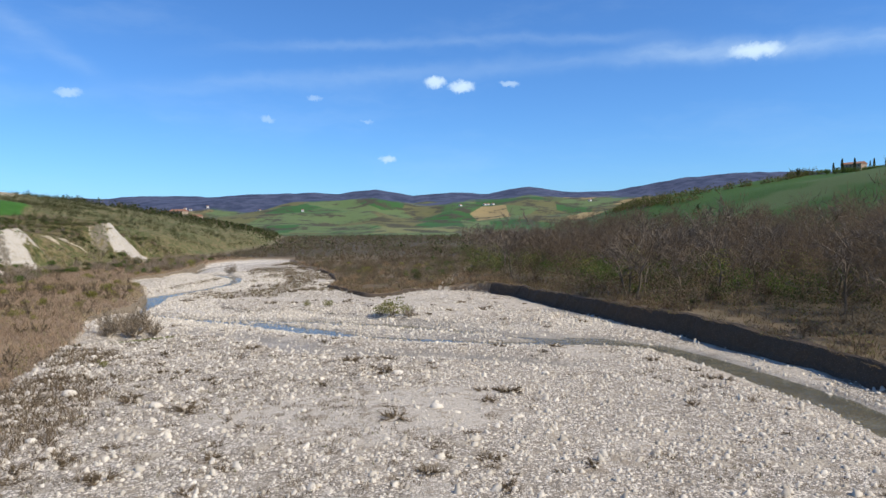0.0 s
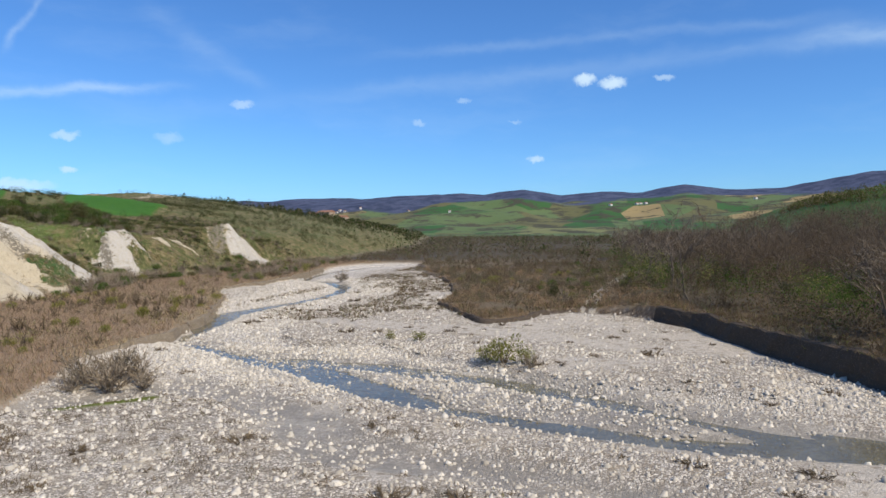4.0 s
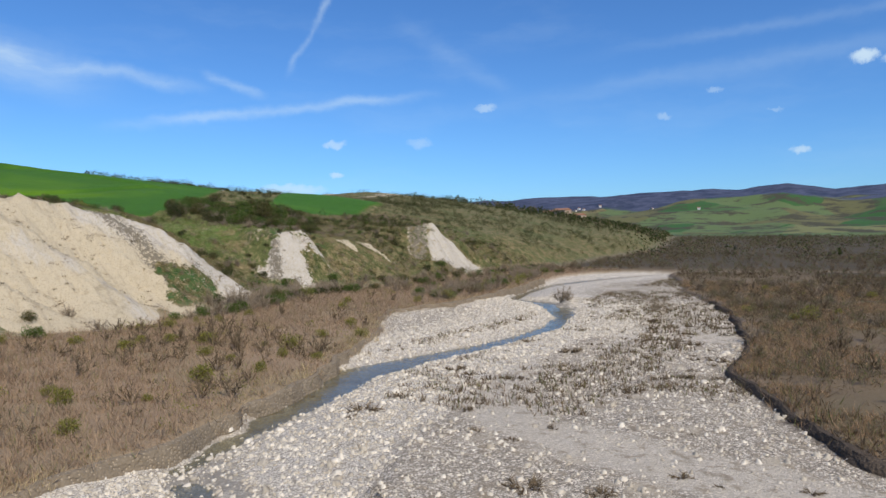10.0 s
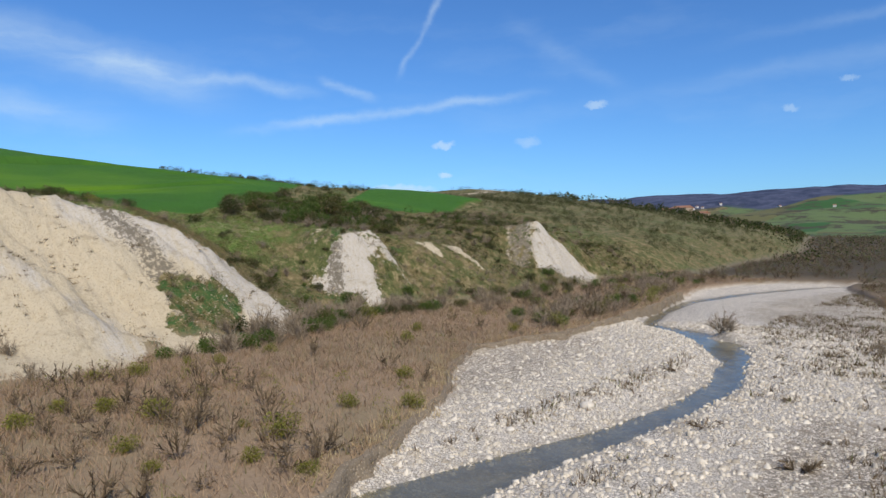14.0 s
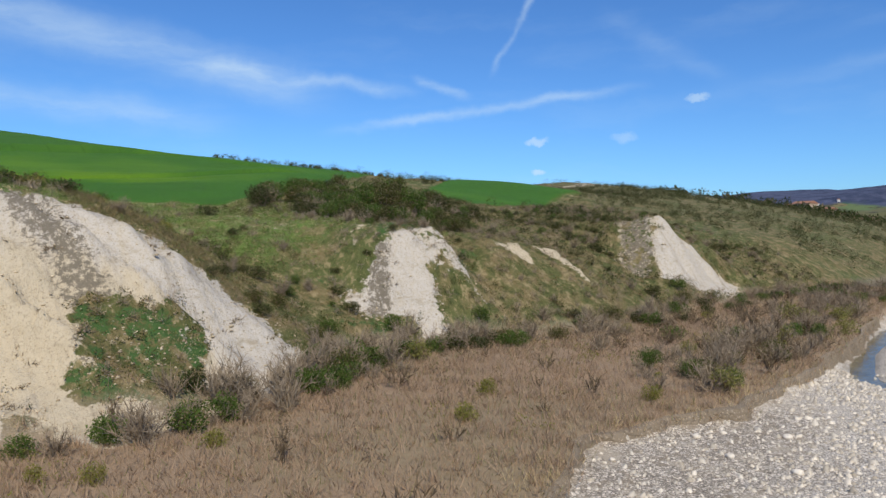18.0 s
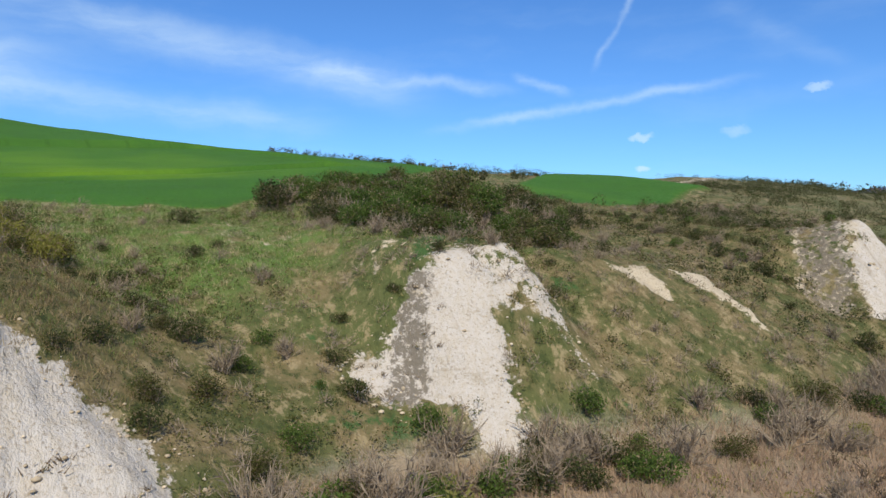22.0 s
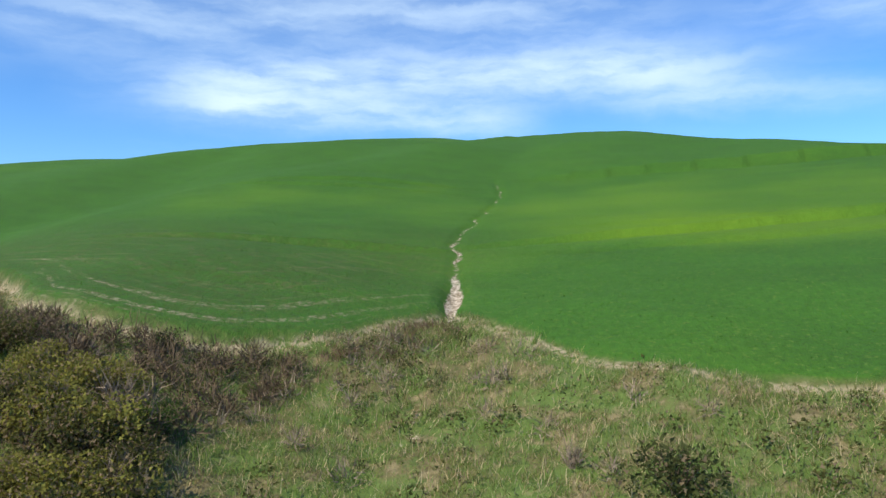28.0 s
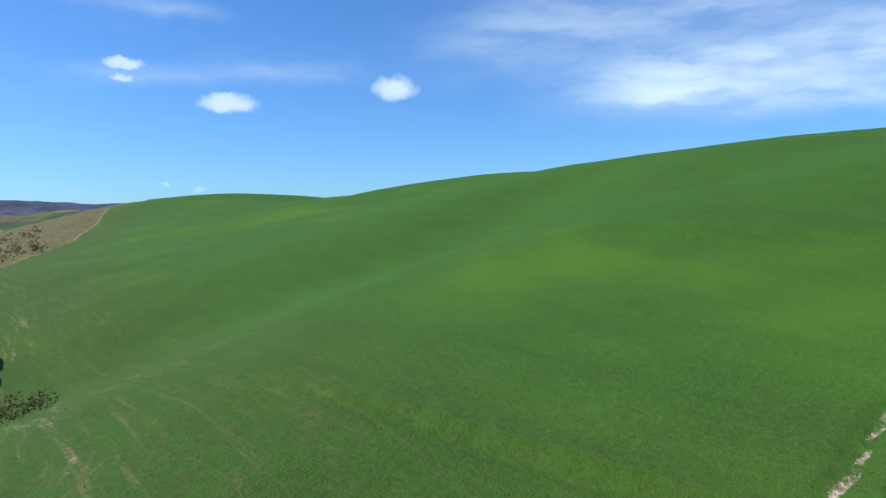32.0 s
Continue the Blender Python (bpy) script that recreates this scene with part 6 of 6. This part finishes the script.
def mesh_arrays(mes):
    parts = []
    for me in mes:
        v = np.empty(len(me.vertices) * 3, np.float32)
        me.vertices.foreach_get("co", v)
        t = np.empty(len(me.loops), np.int32)
        me.loops.foreach_get("vertex_index", t)
        parts.append((v.reshape(-1, 3), t.reshape(-1, 3)))
    return join(parts)


small = [mesh_arrays(bare_tree(230 + k, 8.5, M_BARK, 0.075, 200)[1:]) for k in range(3)]
stuff("riverside_wood", *joined_trees(130, (14, 190, 60, 430), lambda c, x, y: wood_keep(c, x, y) * sstep(fbm(x, y, 26, 2, 107), -0.45, 0.05), small, 0.5, 1.5), M_BARK, "bare grey-brown wood on the river terrace", "wood")
twiggy = [mesh_arrays(twig_bush(240 + k, 1.2, 2.0, 84, M_BROWN, 0.085)) for k in range(3)]
stuff("terrace_thicket", *joined_trees(1500, (-30, 110, 60, 320), lambda c, x, y: (c["b_r"] > 0.7) * (1 - c["track"]) * (0.25 + 0.75 * sstep(fbm(x, y, 14, 2, 101), -0.2, 0.3)), twiggy, 0.4, 1.3),
      M_BROWN, "brown leafless thicket on the river terrace", "thicket")
x, y, z, c = scatter(700, (-12, 110, 60, 300), lambda c, x, y: (c["b_r"] > 4) * (1 - c["track"]) * sstep(fbm(x, y, 20, 2, 102), 0.0, 0.3))
green_bush.spread(x[:70], y[:70], rng.uniform(0.9, 1.9, 70), z[:70])
scrub_bush.spread(x[70:120], y[70:120], rng.uniform(0.9, 1.8, 50), z[70:120])
stuff("wood_undergrowth", *clumps(1500, (-4, 120, 62, 330), lambda c, x, y: wood_keep(c, x, y) * sstep(fbm(x, y, 15, 2, 105), -0.4, 0.1), 1.5, 90, 0.17, 1.0), M_OLIVE, "olive undergrowth beneath the bare wood", "undergrowth")
stuff("wood_greenery", *clumps(1700, (4, 110, 62, 300), lambda c, x, y: wood_keep(c, x, y) * sstep(fbm(x, y, 14, 2, 106), -0.1, 0.25), 1.5, 90, 0.17, 1.1, 2.0), M_GREEN, "fresh green leaves in the riverside wood", "undergrowth")
stuff("plain_scrub", *clumps(1600, (-106, -36, 60, 300), lambda c, x, y: (c["b_l"] > 1.0) * (c["d"] < -1) * sstep(fbm(x, y, 12, 3, 170), 0.0, 0.25), 0.7, 60, 0.10, 1.0), M_BROOM, "low olive herbs between the dry reeds", "scrub")
stuff("plain_brambles", *clumps(1500, (-106, -36, 60, 300), lambda c, x, y: (c["b_l"] > 0.8) * (c["d"] < 0) * sstep(fbm(x, y, 11, 3, 171), -0.05, 0.3), 0.6, 40, 0.10, 0.9), M_BRAMBLE, "dark brown brambles between the dry reeds", "scrub")
stuff("plain_thicket", *joined_trees(1300, (-106, -36, 60, 300), lambda c, x, y: (c["b_l"] > 1.5) * (c["d"] < 0) * (0.15 + 0.85 * sstep(fbm(x, y, 17, 3, 108), 0.0, 0.35)), twiggy, 0.4, 1.25), M_BROWN, "dark brown leafless shrubs among the reeds", "thicket")
stuff("wood_crowns", *twig_clumps(1900, (14, 130, 62, 340), lambda c, x, y: wood_keep(c, x, y) * sstep(fbm(x, y, 26, 2, 107), -0.5, 0.0), 2.4, 170, 1.1, 0.06, 1.2, 6.5), M_HAZE, "hazy crowns of bare twigs above the wood", "wood")
stuff("terrace_shrubs", *twig_clumps(1100, (-60, 16, 126, 262), lambda c, x, y: (c["b_r"] > 1.2) * (1 - c["track"]) * (0.35 + 0.65 * sstep(fbm(x, y, 9, 2, 213), -0.3, 0.1)), 1.0, 64, 0.7, 0.05, 1.0, 0.3), M_VALLEY, "brown bare shrubs on the low terrace", "scrub")
stuff("wood_thicket", *twig_clumps(1700, (4, 130, 50, 330), lambda c, x, y: (c["b_r"] > 2.5) * (1 - c["track"]) * (0.3 + 0.7 * sstep(x, 8, 16)) * sstep(fbm(x, y, 12, 2, 211), -0.6, -0.1), 1.5, 100, 0.8, 0.06, 1.1, 0.7), M_BROWN, "dense brown bare shrubs filling the wood", "thicket")
stuff("wood_understory", *clumps(1100, (14, 130, 50, 330), lambda c, x, y: wood_keep(c, x, y) * sstep(fbm(x, y, 16, 2, 209), -0.4, 0.1), 2.0, 130, 0.16, 1.0, 1.0), M_SCRUB, "dark shrubs filling the riverside wood", "undergrowth")
stuff("tall_crowns", *twig_clumps(800, (42, 150, 50, 330), lambda c, x, y: wood_keep(c, x, y) * sstep(fbm(x, y, 22, 2, 207), -0.4, 0.0), 2.9, 200, 1.3, 0.07, 1.25, 11.0), M_HAZE, "tall bare crowns at the back of the wood", "wood")
stuff("wood_brambles", *clumps(1500, (6, 120, 50, 330), lambda c, x, y: (c["b_r"] > 1.2) * (1 - c["track"]) * sstep(fbm(x, y, 12, 2, 208), -0.5, 0.1), 1.2, 60, 0.2, 0.9), M_BRAMBLE, "brown dead bracken and brambles under the wood", "undergrowth")
stuff("budding_crowns", *clumps(600, (4, 120, 50, 330), lambda c, x, y: wood_keep(c, x, y) * sstep(fbm(x, y, 30, 2, 109), 0.1, 0.3), 2.0, 120, 0.17, 1.2, 4.0), M_WILLOW, "yellow-green budding crowns in the wood", "wood")
# valley floor upstream
valley_keep = lambda c, x, y: ((c["b_r"] > 2) | (c["b_l"] > 2)) * (c["d"] < -3) * (c["east"] < 0.2) * (0.3 + 0.7 * sstep(fbm(x, y, 60, 2, 103), -0.2, 0.3))
stuff("valley_thicket", *joined_trees(1200, (-120, 90, 215, 480), valley_keep, twiggy, 0.6, 1.6), M_BROWN, "brown leafless willows on the valley floor", "thicket")
stuff("valley_shrubs", *twig_clumps(2200, (-120, 150, 275, 560), valley_keep, 1.6, 60, 1.0, 0.1, 1.0, 0.6), M_VALLEY, "brown bare scrub on the valley floor", "thicket")
stuff("valley_wood", *clumps(2600, (-300, 160, 380, 1500), valley_keep, 3.4, 46, 0.8, 0.9), M_VALLEY, "bare woods across the valley floor", "wood")
stuff("valley_evergreens", *clumps(240, (-200, 200, 330, 1400), valley_keep, 3.2, 44, 1.0, 1.3), M_SCRUB, "dark evergreen trees in the valley", "wood")
HEDGES = [[(265, 1040), (270, 878), (286, 827), (307, 802), (329, 780), (350, 764), (381, 767), (423, 792)], [(240, 960), (255, 850), (262, 790), (275, 755)]]
for line in HEDGES:
    stuff("hill_hedge", *clumps(2600, (220, 440, 730, 1060), lambda c, x, y: sstep(line_near(x, y, line)[0], 11, 5), 4.0, 40, 1.1, 1.1), M_OLIVE, "dark hedge of small trees across the hill", "hedge")
stuff("hedgerows", *clumps(900, (60, 700, 300, 1500), lambda c, x, y: (c["east"] > 0.5) * sstep(np.abs(fbm(x, y, 150, 2, 104)), 0.05, 0.0), 5.0, 18, 2.4, 1.1), M_SCRUB, "hedges and trees between the hill fields", "hedge")


# ---- buildings on the hills ----
def plaster(name, dark, light):
    m, g = material(name)
    p = g.n("ShaderNodeNewGeometry").outputs["Position"]
    n = g.noise(p, 0.9, 4)
    finish(g, g.mix(n, dark, light), 0.9, n, 0.2, 0.05, 0.2)
    return m


M_WALL = plaster("stone_plaster", (0.34, 0.25, 0.17), (0.50, 0.39, 0.28))
M_ROOF = plaster("roof_tile", (0.26, 0.13, 0.08), (0.40, 0.21, 0.13))
M_PALE = plaster("pale_wall", (0.50, 0.47, 0.42), (0.68, 0.65, 0.58))
M_DARK = plaster("dark_glass", (0.02, 0.02, 0.025), (0.05, 0.05, 0.06))


def box_mesh(name, x0, x1, y0, y1, z0, z1, mat):
    bm = bmesh.new()
    bmesh.ops.create_cube(bm, size=1.0)
    for v in bm.verts:
        v.co = ((x0 + x1) / 2 + v.co.x * (x1 - x0), (y0 + y1) / 2 + v.co.y * (y1 - y0), (z0 + z1) / 2 + v.co.z * (z1 - z0))
    me = bpy.data.meshes.new(name)
    bm.to_mesh(me)
    bm.free()
    me.materials.append(mat)
    return me


def roof_mesh(w, l, z, rise, mat, over=0.5):
    a, b = w / 2 + over, l / 2 + over
    co = [(-a, -b, z), (a, -b, z), (a, b, z), (-a, b, z), (0, -b, z + rise), (0, b, z + rise),
          (-a, -b, z - 0.25), (a, -b, z - 0.25), (a, b, z - 0.25), (-a, b, z - 0.25)]
    f = [(0, 4, 5, 3), (1, 2, 5, 4), (0, 1, 4), (2, 3, 5), (6, 9, 8, 7), (0, 6, 7, 1), (1, 7, 8, 2), (2, 8, 9, 3), (3, 9, 6, 0)]
    me = bpy.data.meshes.new("roof")
    me.from_pydata(co, [], f)
    me.materials.append(mat)
    return me


def house(name, x, y, turn, w, l, h, rise, label, wall=None, rows_n=2, cols=5):
    root = tagged(new(name), label, "house")
    z = height(x, y)
    root.matrix_basis = pose(x, y, z - 0.6, 0, 0, turn)
    for part_name, me in (("wall", box_mesh("wall", -w / 2, w / 2, -l / 2, l / 2, 0, h, wall or M_WALL)), ("roof", roof_mesh(w, l, h + 0.25, rise, M_ROOF))):
        ob = new(part_name, me)
        ob.parent = root
    pane = box_mesh("window", -0.06, 0.06, -0.55, 0.55, -0.8, 0.8, M_DARK)
    for side in (-1, 1):
        for i in range(cols):
            for j in range(rows_n):
                ob = new("window", pane)
                ob.parent = root
                ob.location = (side * (w / 2 + 0.03), -l / 2 + l * (i + 0.5) / cols, h * (j + 0.55) / rows_n)
    return root


house("farmhouse", -322, 835, 70, 11, 20, 7.5, 2.4, "stone farmhouse with a terracotta roof on the hill")
house("farm_barn", -303, 842, 60, 9, 14, 5, 2.0, "stone barn with a terracotta roof beside the farmhouse", None, 1, 3)
house("farm_wing", -341, 842, 100, 8, 12, 4.5, 1.8, "low stone wing of the hill farm", None, 1, 3)
house("hilltop_villa", 455, 760, 30, 12, 22, 8, 2.6, "stone villa with a tiled roof among cypresses")
house("long_shed", 112, 1290, 80, 12, 46, 5, 1.8, "long pale farm shed on the valley side", M_PALE, 1, 8)


def cypress(seed):
    r = np.random.default_rng(seed)
    n = 500
    t = r.random(n)
    rad = 1.1 * np.sin(np.clip(t * 0.93 + 0.07, 0, 1) * math.pi) ** 0.6 * (1 - 0.5 * t)
    a = r.random(n) * 6.283
    p = np.stack([np.cos(a) * rad, np.sin(a) * rad, 0.5 + t * 11.5], 1)
    v = slivers(p, unit(np.stack([np.cos(a) * 0.4, np.sin(a) * 0.4, np.ones(n)], 1)), 0.9, 0.6, r)
    sv, st = rods([(0, 0, -0.3)], [(0, 0, 9.0)], 0.2, 0.05)
    return tri_mesh("crown", v, loose(v), M_SCRUB), tri_mesh("trunk", sv, st, M_BARK)


cyp = Kind([thing("cypress", cypress(300 + k), "tall dark cypress beside the hilltop villa", "tree", "cypresses on the east hill") for k in range(2)])
for x, y, s in [(428, 752, 1.1), (434, 746, 1.25), (440, 757, 1.0), (447, 745, 1.2), (462, 742, 0.9), (400, 770, 0.9), (396, 766, 0.8), (470, 748, 1.1), (478, 740, 1.0)]:
    cyp.put(x, y, s)
x, y, z, c = scatter(60, (420, 520, 715, 790), lambda c, x, y: np.ones(len(x)))
green_bush.spread(x, y, rng.uniform(3.0, 5.0, len(x)), z)
# pale houses of far villages
village = box_mesh("wall", -7, 7, -5, 5, -2, 7, M_PALE)
tops = roof_mesh(14, 10, 7.2, 2.5, M_ROOF)
far_house = Kind([thing("far_house", (village, tops), "pale house with a tiled roof on a far hill", "house", "houses of the far villages")])
for az, d in [(21.5, 3300), (21.2, 3340), (20.8, 3320), (19.5, 3350), (-3.6, 2900), (-3.9, 2920), (-4.3, 2890), (-1.5, 2850), (1.0, 2500), (15.5, 3000), (12.0, 2600), (-12.5, 3000)]:
    h = heading(az, 0)
    far_house.put(h.x * d, h.y * d + 100, 1.0)
